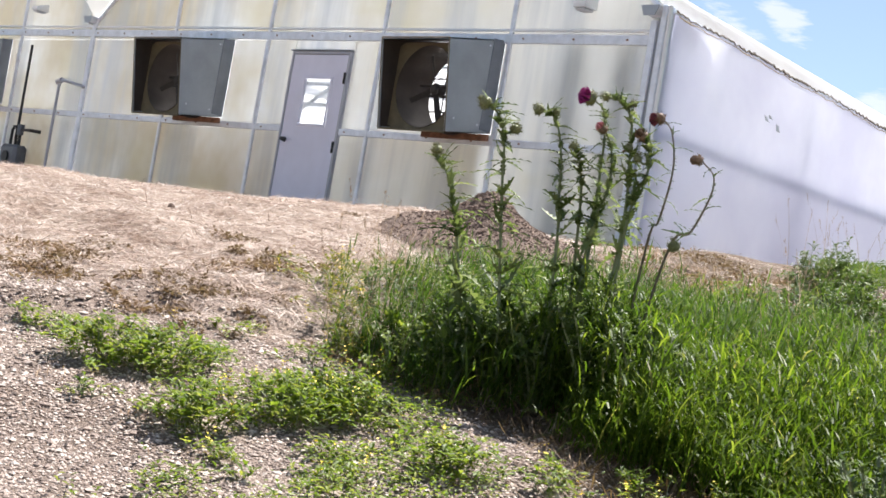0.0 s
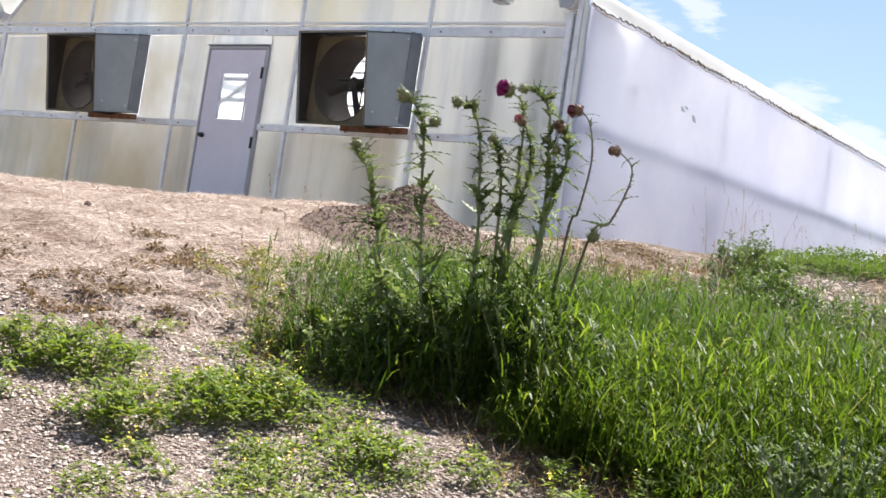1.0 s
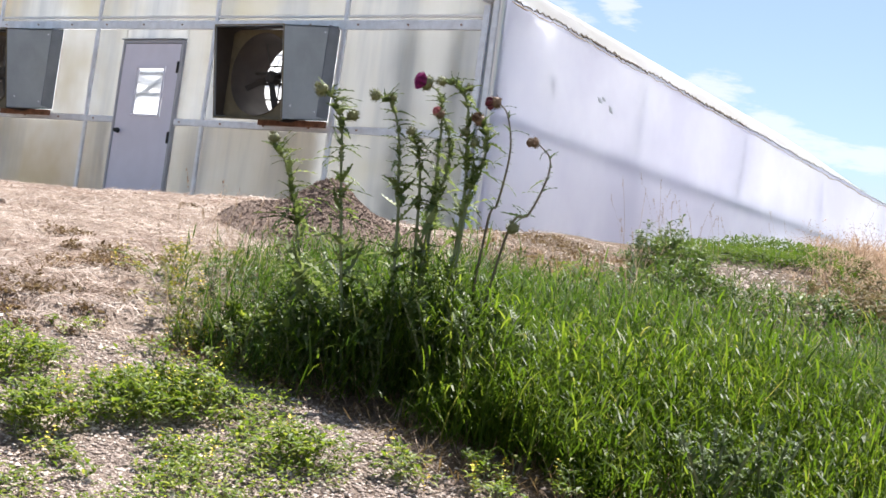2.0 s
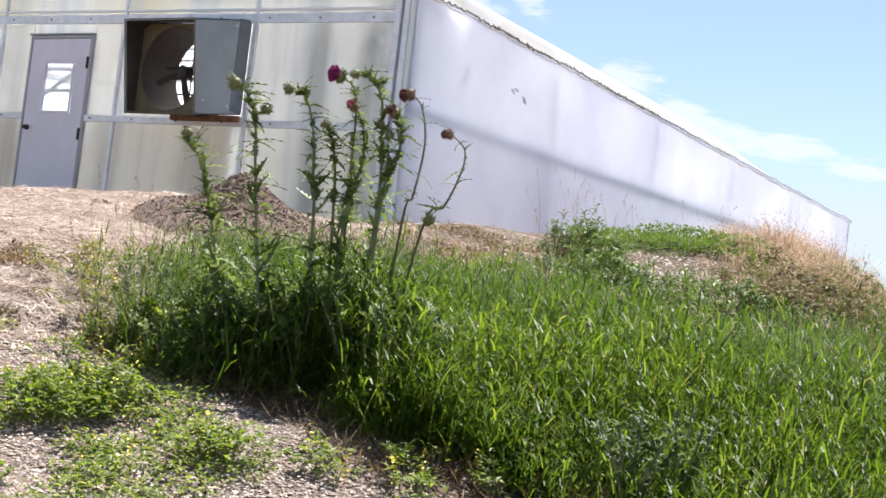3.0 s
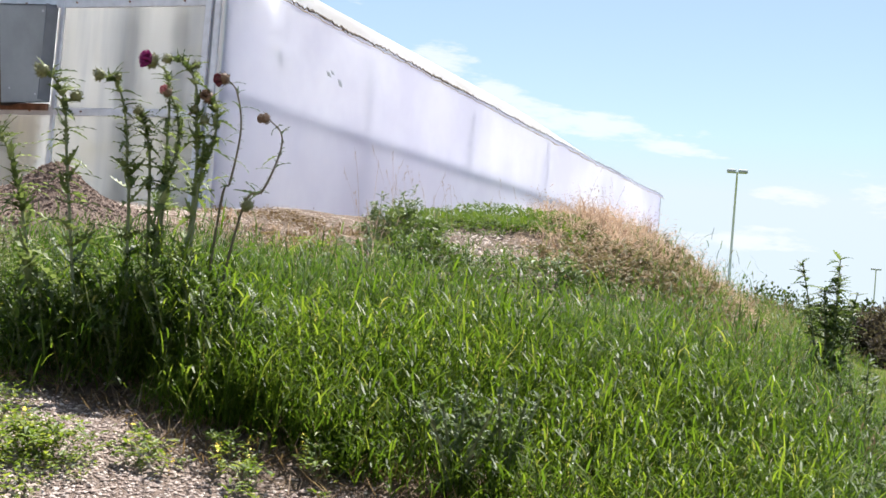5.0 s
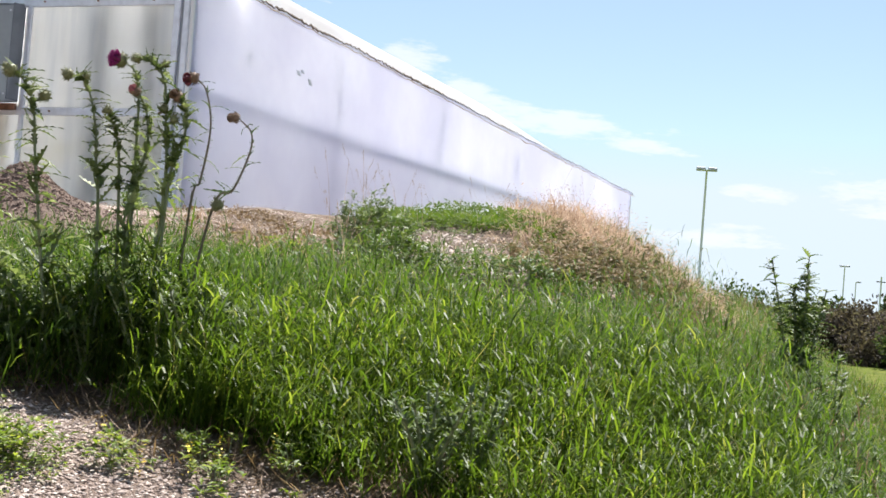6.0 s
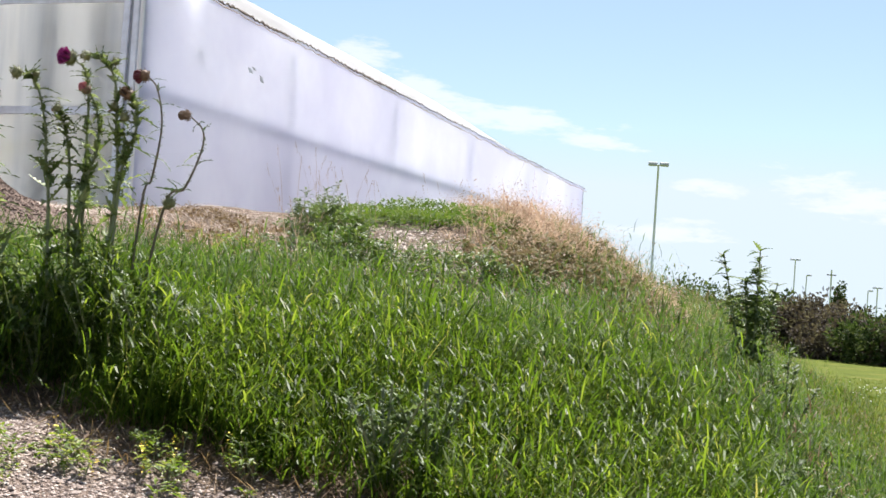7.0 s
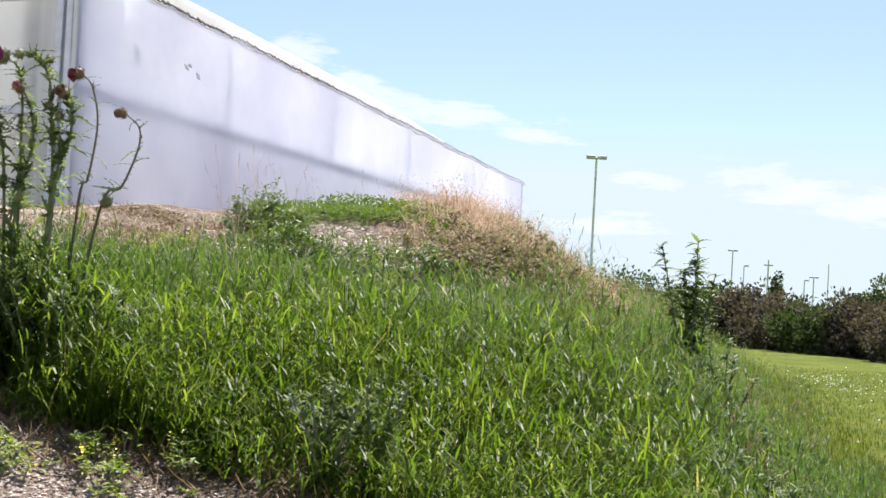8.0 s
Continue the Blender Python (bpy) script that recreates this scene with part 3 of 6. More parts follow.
def fan_unit(a, c):
    """A sheet metal fan box standing out from the wall, with ring, blades and motor."""
    t = thing("exhaust_fan", ((a + c) / 2, WY, FAN_Z[0]), "square exhaust fan in grey sheet metal box on the wall", "fan", "greenhouse exhaust fans")
    w, hb = (c - a) / 2, FAN_Z[1] - FAN_Z[0]
    # front rim stands further out at its top; the box tapers a little outwards
    ft, fb, zt, zb = -0.74, -0.60, hb - 0.15, -0.10
    sh = 0.012

    def sheet(name, quad, n, mat, label=""):
        bm = B()
        n = Vector(n) * sh
        lo = [bm.verts.new(q) for q in quad]
        hi = [bm.verts.new(Vector(q) + n) for q in quad]
        bm.faces.new(lo), bm.faces.new(hi[::-1])
        for k in range(4):
            bm.faces.new((lo[k], hi[k], hi[(k + 1) % 4], lo[(k + 1) % 4]))
        bmesh.ops.recalc_face_normals(bm, faces=bm.faces)
        return part(name, bm, mat, t, label)

    for sx in (-1, 1):
        side = sheet("side_panel", [(sx * w, -0.004, 0), (sx * w, -0.004, hb), (sx * w, ft, zt), (sx * w, fb, zb)], (-sx, 0, 0), M_ALU, "grey sheet metal side panel")
        # the shadow at the wall end of the side, laid on as a dark strip
        part("wall_shade_strip", box(B(), (sx * w - 0.004, -0.16, 0.012), (sx * w + sx * 0.006, -0.005, hb - 0.02), 0.002), M_SHEETDARK, side, "strip beside the wall, coloured dark for the shade there")
        for zz in (0.05, hb - 0.10):
            for yy in (-0.20, -0.52):
                bm = B()
                rod(bm, [(sx * w, yy, zz), (sx * (w + 0.007), yy, zz)], 0.010, 6)
                part("rivet", bm, M_STEEL, side)
    sheet("top_panel", [(-w, -0.004, hb), (w, -0.004, hb), (w, ft, zt), (-w, ft, zt)], (0, 0, -1), M_ALU)
    sheet("bottom_panel", [(-w, -0.004, 0), (w, -0.004, 0), (w, fb, zb), (-w, fb, zb)], (0, 0, 1), M_FANBOX)
    for nm, q0, q1 in (("front_rim", (-w, fb, zb), (-w, ft, zt)), ("front_rim", (w, fb, zb), (w, ft, zt)), ("front_rim", (-w, ft, zt), (w, ft, zt)), ("front_rim", (-w, fb, zb), (w, fb, zb))):
        bm = B()
        rod(bm, [q0, q1], 0.007, 4)
        part(nm, bm, M_FANBOX, t, "dark olive front rim")
    # dark brown sheets make the inside of the box darker than its grey panels
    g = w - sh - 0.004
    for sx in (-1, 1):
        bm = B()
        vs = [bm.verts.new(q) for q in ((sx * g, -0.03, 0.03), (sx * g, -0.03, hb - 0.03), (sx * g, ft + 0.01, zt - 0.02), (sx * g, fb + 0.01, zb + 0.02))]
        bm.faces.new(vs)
        part("inside_sheet", bm, M_BARREL, t, "dark brown sheet inside the box")
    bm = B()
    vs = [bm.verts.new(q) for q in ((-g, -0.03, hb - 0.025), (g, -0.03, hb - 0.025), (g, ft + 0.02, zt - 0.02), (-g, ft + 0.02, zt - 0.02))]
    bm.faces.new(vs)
    part("inside_sheet", bm, M_BARREL, t, "dark brown sheet inside the box")
    yr, cz, r, n = -0.50, hb / 2 - 0.115, 0.395, 44
    bm = B()
    outer, inner, deep = [], [], []
    for k in range(n):
        q = 2 * math.pi * k / n
        ca, sa = math.cos(q), math.sin(q)
        m_ = max(abs(ca) / g, abs(sa) / (hb / 2 - 0.03))
        outer.append(bm.verts.new((ca / m_, yr, cz + sa / m_)))
        inner.append(bm.verts.new((r * ca, yr, cz + r * sa)))
        deep.append(None)
    for k in range(n):
        j = (k + 1) % n
        bm.faces.new((outer[k], outer[j], inner[j], inner[k]))
    part("ring_plate", bm, M_FANBOX, t, "dark olive ring plate")
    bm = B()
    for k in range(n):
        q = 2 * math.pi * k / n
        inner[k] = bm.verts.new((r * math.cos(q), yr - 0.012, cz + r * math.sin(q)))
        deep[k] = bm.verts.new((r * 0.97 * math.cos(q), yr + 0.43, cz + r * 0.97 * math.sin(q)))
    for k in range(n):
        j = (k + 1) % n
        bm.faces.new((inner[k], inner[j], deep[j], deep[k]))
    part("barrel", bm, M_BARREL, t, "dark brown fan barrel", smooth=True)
    for k in range(4):
        q = 2 * math.pi * k / 4 + 0.35
        d1, d2 = Vector((math.cos(q), 0, math.sin(q))), Vector((-math.sin(q), 0, math.cos(q)))
        bm = B()
        c0 = Vector((0, yr + 0.13, cz))
        vs = []
        for rr, ww, tw in ((0.05, 0.014, 0.02), (0.18, 0.020, 0.02), (0.34, 0.024, 0.012)):
            for sgn in (-1, 1):
                vs.append([bm.verts.new(c0 + d1 * rr + d2 * ww * sgn + Vector((0, tw * sgn + o, 0))) for o in (0, 0.006)])
        for i in (0, 2):
            p, q_, r_, s_ = vs[i], vs[i + 1], vs[i + 3], vs[i + 2]
            for f in ((p[0], q_[0], r_[0], s_[0]), (p[1], s_[1], r_[1], q_[1]), (p[0], s_[0], s_[1], p[1]), (q_[0], q_[1], r_[1], r_[0])):
                bm.faces.new(f)
        part("blade", bm, M_FANDARK, t)
    bm = B()
    rod(bm, [(0, yr + 0.10, cz), (0, yr + 0.12, cz), (0, yr + 0.22, cz), (0, yr + 0.24, cz)], [0.035, 0.06, 0.06, 0.04], 14)
    part("motor", bm, M_FANDARK, t)
    for sx in (-1, 1):
        bm = B()
        rod(bm, [(-0.30, yr + 0.22, cz + sx * 0.05), (0.38, yr + 0.22, cz + sx * 0.05)], 0.014, 6)
        part("motor_strut", bm, M_FANDARK, t)
    bm = B()
    hoop = [(0.16 + 0.10 * math.cos(q), yr + 0.30, cz + 0.02 + 0.10 * math.sin(q)) for q in [math.pi * (0.25 + 1.4 * j / 14) for j in range(15)]]
    rod(bm, hoop, 0.014, 6)
    part("belt_guard", bm, M_FANDARK, t, "dark curved belt guard")
    for q in range(5):
        zz = cz - 0.33 + 0.165 * q
        bm = B()
        rod(bm, [(-g + 0.02, -0.06, zz), (g - 0.02, -0.06, zz)], 0.008, 5)
        part("guard_bar", bm, M_FANDARK, t)
    for x in (-0.2, 0.2):
        bm = B()
        rod(bm, [(x, -0.05, cz - 0.4), (x, -0.05, cz + 0.4)], 0.008, 5)
        part("guard_bar", bm, M_FANDARK, t)
    part("support_sill", box(B(), (-w + 0.05, -0.075, -0.075), (w + 0.03, -0.036, -0.016), 0.005), M_RUST, t, "rusty brown support sill")


for f in FANS:
    fan_unit(*f)


def wall_lamp(x, z):
    t = thing("wall_lamp", (x, WY, z), "small bronze and white hooded wall lamp", "wall lamp", "greenhouse wall lamps")
    bm = B()
    box(bm, (-0.07, -0.18, 0.0), (0.07, -0.02, 0.015))
    box(bm, (-0.07, -0.02, 0.0), (0.07, -0.004, 0.10))
    vs = [bm.verts.new(p) for p in ((-0.07, -0.18, 0.017), (0.07, -0.18, 0.017), (0.07, -0.18, 0.05), (-0.07, -0.18, 0.05), (-0.07, -0.02, 0.10), (0.07, -0.02, 0.10), (-0.07, -0.02, 0.017), (0.07, -0.02, 0.017))]
    for f in ((0, 1, 2, 3), (3, 2, 5, 4), (0, 3, 4, 6), (1, 7, 5, 2)):
        bm.faces.new([vs[i] for i in f])
    part("hood", bm, M_LAMPWHITE, t, "white hood")
    part("lens", box(B(), (-0.06, -0.16, -0.025), (0.06, -0.03, -0.001), 0.008), M_LAMP, t, "dark bronze lens frame")


wall_lamp(-8.85, 4.10)
wall_lamp(-18.5, 4.20)

# corner post, gutters and downpipes
corner = thing("corner_post", (CX, WY, FLOOR), "galvanised corner post with gutter end cap", "post")
part("channel", box(B(), (-0.165, -0.05, -0.3), (-0.095, -0.004, EAVE - FLOOR - 0.08), 0.008), M_STEEL, corner)
part("cover_strip", box(B(), (-0.094, -0.025, -0.3), (-0.052, -0.004, EAVE - FLOOR - 0.06), 0.004), M_ALU, corner, "duller grey cover strip")


def leaning(bm, dx):
    """The outer pieces stand off a little at their foot."""
    for v in bm.verts:
        v.co.x += dx * (1 - v.co.z / (EAVE - FLOOR))
    return bm


part("flange", leaning(box(B(), (-0.05, -0.07, -0.3), (0.012, 0.05, EAVE - FLOOR + 0.05), 0.008), 0.03), M_STEEL, corner)
bm = B()
rod(bm, [(0.035, -0.05, -0.3), (0.035, -0.05, EAVE - FLOOR + 0.04)], 0.020, 8)
part("film_clip_tube", leaning(bm, 0.04), M_LAMPWHITE, corner, "white film clip tube")


def gutter(x, ln, mat, name="gutter"):
    t = thing(name, (x, WY, EAVE - 0.05), "galvanised channel gutter between greenhouse bays", "gutter", "greenhouse gutters")
    bm = B()
    prof = [(-0.09, 0.08), (-0.05, 0.0), (0.05, 0.0), (0.09, 0.08), (0.078, 0.08), (0.042, 0.012), (-0.042, 0.012), (-0.078, 0.08)]
    ends = []
    for y in (-0.12, ln):
        off = SIDE * y
        ends.append([bm.verts.new((p + off.x, off.y, q)) for p, q in prof])
    for k in range(8):
        j = (k + 1) % 8
        bm.faces.new((ends[0][k], ends[0][j], ends[1][j], ends[1][k]))
    part("channel", bm, mat, t)
    bm = B()
    vs = [bm.verts.new((p, -0.122, q)) for p, q in ((-0.10, 0.085), (-0.06, -0.008), (0.06, -0.008), (0.10, 0.085))]
    vs += [bm.verts.new((v.co.x, -0.128, v.co.z)) for v in vs]
    for f in ((0, 1, 2, 3), (7, 6, 5, 4), (0, 4, 5, 1), (1, 5, 6, 2), (2, 6, 7, 3), (3, 7, 4, 0)):
        bm.faces.new([vs[i] for i in f])
    part("end_cap", bm, M_ALU, t)


gutter(CX - 0.135, 0.6, M_STEEL)
gutter(VX, LENGTH - 0.1, M_STEEL)

# side wall: one sheet of film, a little slack, clipped along the eave
wall_east = thing("wall_east", (CX, WY, 0), "taut white translucent film greenhouse side wall", "wall", kind="structure")
NU, NV = 120, 24
soup = Soup()
OUT = Vector((SIDE.y, -SIDE.x, 0))


def side_point(u, v, o=0.0):
    """u metres along, v from floor to eave 0..1, o metres outwards."""
    top = EAVE + 0.005 - 0.0178 * u + 0.007 * math.sin(u * 2.1) * (1 if u > 0.3 else 0)
    z = (FLOOR - 0.3) * (1 - v) + top * v
    slack = 0.035 * math.sin(math.pi * v) * noise.noise(Vector((u * 0.9, v * 2.0, 1.0))) + 0.03 * math.sin(math.pi * min(1, v * 2.1)) * noise.noise(Vector((u * 0.45, v * 1.2, 8.0)))
    corner_pull = 0.05 * math.exp(-((u - 0.5) / 0.35) ** 2) * math.exp(-((v - 0.9) / 0.12) ** 2)
    return SIDE * u + OUT * (0.03 + slack - corner_pull + o + 0.04 * (1 - v)) + Vector((0, 0, z))


for o, flip in ((0.0, False), (-0.012, True)):
    verts = [side_point(LENGTH * i / NU, j / NV, o) for j in range(NV + 1) for i in range(NU + 1)]
    faces = []
    for j in range(NV):
        for i in range(NU):
            q = (j * (NU + 1) + i, j * (NU + 1) + i + 1, (j + 1) * (NU + 1) + i + 1, (j + 1) * (NU + 1) + i)
            faces.append(q[::-1] if flip else q)
    soup.add(verts, faces)
film_ob = soup.done("film", M_FILM, wall_east, True)


def along(name, z, o, half, ln, mat, label=""):
    bm = B()
    box(bm, (-half[0], 0.05, -half[1]), (half[0], ln, half[1]), 0.004)
    bmesh.ops.transform(bm, matrix=Matrix.Translation(OUT * o + Vector((0, 0, z))) @ Matrix.Rotation(math.atan2(-SIDE.x, SIDE.y), 4, "Z"), verts=bm.verts)
    return part(name, bm, mat, wall_east, label)


along("side_girt", 3.045, -0.035, (0.02, 0.045), LENGTH, M_STEEL)
along("base_board", FLOOR - 0.1, -0.05, (0.03, 0.15), LENGTH, M_WOOD)
for k in range(6):
    u = 3.05 * k if k else 0.12
    p = SIDE * u + OUT * -0.10
    bm = B()
    rod(bm, [p + Vector((0, 0, FLOOR - 0.3)), p + Vector((0, 0, EAVE - 0.1 - 0.0178 * u))], 0.035, 8)
    part("side_post", bm, M_STEEL, wall_east)
# a second, duller sheet hangs behind the lower half
# an unseen second sheet, added so that less light comes through the lower half
for k in range(8):
    bm = B()
    u0, u1 = 0.15 + 2.0 * k, 0.15 + 2.0 * k + 1.98
    vs = [bm.verts.new(SIDE * u + OUT * (-0.16 - o) + Vector((0, 0, z))) for o in (0, 0.004) for u, z in ((u0, FLOOR), (u1, FLOOR), (u1, 3.0), (u0, 3.0))]
    for f in ((0, 1, 2, 3), (7, 6, 5, 4), (0, 4, 5, 1), (1, 5, 6, 2), (2, 6, 7, 3), (3, 7, 4, 0)):
        bm.faces.new([vs[i] for i in f])
    part("dimming_sheet", bm, M_FILMLINING, wall_east, "unseen inner sheet added to grey the lower film")
bm = B()
rod(bm, [SIDE * 1.03 + OUT * q + Vector((0, 0, 3.52)) for q in (-0.10, -0.02)], [0.03, 0.05], 12)
part("post_bracket", bm, M_SHEETDARK, wall_east, "dark bracket showing through the film")
# clip rail and its loose wavy wire along the eave
bm = B()
rod(bm, [side_point(LENGTH * k / 80, 1.0, 0.015) for k in range(81)], 0.014, 6)
part("clip_rail", bm, M_UPRIGHT, wall_east)
bm = B()
wob = random.Random(3)
rod(bm, [side_point(LENGTH * k / 300, 1.0, 0.035) + Vector((0, 0, 0.006 * (-1) ** k + wob.uniform(-0.010, 0.010) + 0.02 * lumps(k * 0.11, 2.0, 1.0))) for k in range(301)],
    [0.006 + 0.008 * wob.random() * (0.5 + step(lumps(k * 0.05, 9.0, 1.0), -0.2, 0.3)) * (1 - 0.85 * step(k, 90, 190)) - 0.003 * step(k, 90, 190) for k in range(301)], 5)
part("wiggle_wire", bm, M_EDGE, wall_east, "weathered brown zigzag clip wire")
# a ragged cord of bunched film edge under the wire
bm = B()
rod(bm, [side_point(LENGTH * k / 260, 1.0, 0.06) + Vector((0, 0, -0.035 - 0.035 * abs(lumps(k * 0.13, 5.0, 1.0)) - 0.02 * step(k, 70, 130) + wob.uniform(-0.006, 0.006))) for k in range(261)],
    [0.004 + 0.007 * max(0, lumps(k * 0.21, 1.0, 1.0)) for k in range(261)], 5)
part("film_edge_cord", bm, M_WOOD, wall_east, "ragged tan cord along the film edge")
# loose hem of film hanging under the rail
hem = Soup()
hv = []
for k in range(161):
    u = 0.1 + (LENGTH - 0.1) * k / 160
    drop = 0.045 + 0.06 * abs(lumps(u, 4.0, 0.8)) + 0.03 * abs(lumps(u, 1.0, 4))
    top = side_point(u, 1.0, 0.03)
    hv += [top, top + OUT * (0.02 + 0.02 * lumps(u, 2.0, 3)) - Vector((0, 0, drop))]
hem.add(hv, [(2 * k, 2 * k + 2, 2 * k + 3, 2 * k + 1) for k in range(160)])
hem.done("loose_hem", M_FILM, wall_east)
# patches and holes in the film
for u, z, w, h in ((2.23, 3.49, 0.045, 0.075), (1.97, 3.53, 0.05, 0.055), (2.05, 3.56, 0.03, 0.04)):
    bm = B()
    v = (z - FLOOR + 0.3) / (EAVE - 0.05 - FLOOR + 0.3)
    p = side_point(u, v, 0.006)
    vs = [bm.verts.new(p + SIDE * (w * a) + OUT * o + Vector((0, 0, h * b))) for a, b, o in ((-0.5, 0.5, 0), (0.4, 0.35, 0.012), (0.55, -0.5, 0.03), (-0.2, -0.35, 0.01))]
    bm.faces.new(vs)
    r = bmesh.ops.extrude_face_region(bm, geom=bm.faces[:])
    bmesh.ops.translate(bm, verts=[g for g in r["geom"] if isinstance(g, bmesh.types.BMVert)], vec=OUT * 0.004)
    part("torn_flap", bm, M_LAMPWHITE, wall_east, "torn flap of film")

# roofs of both bays
roof = thing("roof", (0, WY, EAVE), "white translucent film greenhouse roof", "roof", kind="structure")
for g0 in (VX, VX - BAY):
    s = Soup()
    NA, NL = 40, 24
    for o in (0.0, -0.03):
        vs = []
        for j in range(NL + 1):
            off = SIDE * (LENGTH * j / NL)
            for i in range(NA + 1):
                q = i / NA
                a = BAY * (0.5 - 0.5 * math.cos(math.pi * q))
                vs.append((g0 + a + off.x, off.y, roof_rise(a) * (1 - 0.75 * step(LENGTH * j / NL, 8.5, 15.5)) + o - 0.0178 * LENGTH * j / NL))
        s.add(vs, [(j * (NA + 1) + i, j * (NA + 1) + i + 1, (j + 1) * (NA + 1) + i + 1, (j + 1) * (NA + 1) + i) for j in range(NL) for i in range(NA)])
    s.done("roof_film", M_ROOF, roof, True)
for k in range(10):
    u = 1.83 * k if k < 9 else LENGTH - 0.05
    for g0 in (VX,):
        off = SIDE * u
        bm = B()
        rod(bm, [(g0 + BAY * i / 24 + off.x, off.y, roof_rise(BAY * i / 24) * (1 - 0.75 * step(u, 8.5, 15.5)) - 0.07 - 0.0178 * u) for i in range(25)], 0.028, 6)
        part("bow", bm, M_STEEL, roof)
        if k == 0:
            continue                             # the end frame carries no truss
        bm = B()
        rod(bm, [(g0 + 0.1 + off.x, off.y, -0.10 - 0.0178 * u), (g0 + BAY - 0.35 + off.x, off.y, -0.10 - 0.0178 * u)], 0.022, 6)
        part("truss_tie", bm, M_STEEL, roof)
        for i in range(4):
            bm = B()
            x0 = BAY * (i + 0.5) / 4.5
            rod(bm, [(g0 + x0 + off.x, off.y, -0.05), (g0 + x0 + 0.9 + off.x, off.y, roof_rise(x0 + 0.9) * (1 - 0.75 * step(u, 8.5, 15.5)) - 0.09 - 0.0178 * u)], 0.014, 6)
            part("truss_web", bm, M_STEEL, roof)
for z0, z1, x0, x1 in ((3.30, 3.86, -15.85, -14.85), (3.80, 3.80, -17.0, -9.2), (3.52, 3.52, -17.0, -13.6)):
    bm = B()
    rod(bm, [(x0, 2.3, z0 - EAVE), (x1, 2.3, z1 - EAVE)], 0.032, 6)
    part("knee_brace", bm, M_DOORFRAME, roof, "dark steel brace inside the house")
# far gable, west wall and slab close the house
back = thing("wall_north", (0, WY, 0), "white translucent film far gable of greenhouse", "wall", kind="structure")
for g0 in (VX, VX - BAY):
    off = SIDE * LENGTH
    bm = B()
    for o in (0.0, 0.02):
        for k in range(16):
            a0, a1 = BAY * k / 16, BAY * (k + 1) / 16
            bm.faces.new([bm.verts.new((g0 + a + off.x, off.y + o, z)) for a, z in ((a0, FLOOR - 0.3), (a1, FLOOR - 0.3), (a1, EAVE + 0.25 * roof_rise(a1) - 0.32), (a0, EAVE + 0.25 * roof_rise(a0) - 0.32))])
    part("film", bm, M_FILM, back)
    for k in range(9):
        x = g0 + BAY * k / 8 + off.x
        part("post", box(B(), (x - 0.03, off.y - 0.06, FLOOR - 0.3), (x + 0.03, off.y - 0.003, EAVE + 0.25 * roof_rise(BAY * k / 8) - 0.32), 0.005), M_STEEL, back)
    for z in (LOW, UP):
        part("girt", box(B(), (g0 + off.x, off.y - 0.1, z - 0.03), (g0 + BAY + off.x, off.y - 0.062, z + 0.03), 0.005), M_STEEL, back)
wall_west = thing("wall_west", (VX - BAY, WY, 0), "white translucent film greenhouse west wall", "wall", kind="structure")
bm = B()
box(bm, (-0.012, 0, FLOOR - 0.3), (0.012, LENGTH, EAVE - 0.02))
bmesh.ops.transform(bm, matrix=Matrix.Rotation(math.atan2(-SIDE.x, SIDE.y), 4, "Z"), verts=bm.verts)
part("film", bm, M_FILM, wall_west)
bm = B()
vs = [bm.verts.new(p) for p in ((VX - BAY, WY + 0.03, FLOOR), (CX - 0.06, WY + 0.03, FLOOR), (CX - 0.06 + SIDE.x * LENGTH, WY + SIDE.y * LENGTH - 0.1, FLOOR), (VX - BAY + SIDE.x * LENGTH, WY + SIDE.y * LENGTH - 0.1, FLOOR))]
bm.faces.new(vs)
r = bmesh.ops.extrude_face_region(bm, geom=bm.faces[:])
bmesh.ops.translate(bm, verts=[g for g in r["geom"] if isinstance(g, bmesh.types.BMVert)], vec=(0, 0, -0.2))
tagged(part("floor", bm, M_CONCRETE), "bare concrete greenhouse floor", "floor", kind="structure")
# added sheets, unseen themselves, hold back light from the lower panels
lining = thing("light_block", (0, WY, 0), "unseen dull yellowed sheets added to dim the lower panels", "lining", kind="structure")
for x0, x1 in ((VX + 0.1, DOOR[0] - 0.06), (DOOR[1] + 0.06, -9.95), (VX - BAY + 0.2, VX - 0.1)):
    n = max(1, round((x1 - x0) / 1.22))
    for k in range(n):
        a0, a1 = x0 + (x1 - x0) * k / n, x0 + (x1 - x0) * (k + 1) / n
        part("sheet", box(B(), (a0 + 0.003, 0.07, FLOOR), (a1 - 0.003, 0.074, 2.87), 0.001), M_LINING, lining)
# uprights inside, showing through the end bay
for x in (-8.98, -8.42):
    t = tagged(part("inner_upright", box(B(), (x - 0.10, WY + 0.13, FLOOR), (x + 0.10, WY + 0.19, UP + 0.02), 0.006), M_UPRIGHT), "grey upright standing behind the end panels", "upright", "inner uprights")

# ---------------------------------------------------------------- small things on the end wall
meter = thing("gas_meter", (-18.30, WY - 0.22, 1.62), "dark grey gas meter on black pipes", "gas meter")
part("body", box(B(), (-0.20, -0.10, 0.38), (0.20, 0.10, 0.72), 0.04), M_METER, meter)
bm = B()
rod(bm, [(0, -0.105, 0.55), (0, -0.125, 0.55)], 0.075, 14)
part("dial", bm, M_BLACK, meter)
for x in (-0.12, 0.12):
    bm = B()
    rod(bm, [(x, 0, 0.0), (x, 0, 0.38)], 0.02, 8)
    part("leg_pipe", bm, M_BLACK, meter)
bm = B()
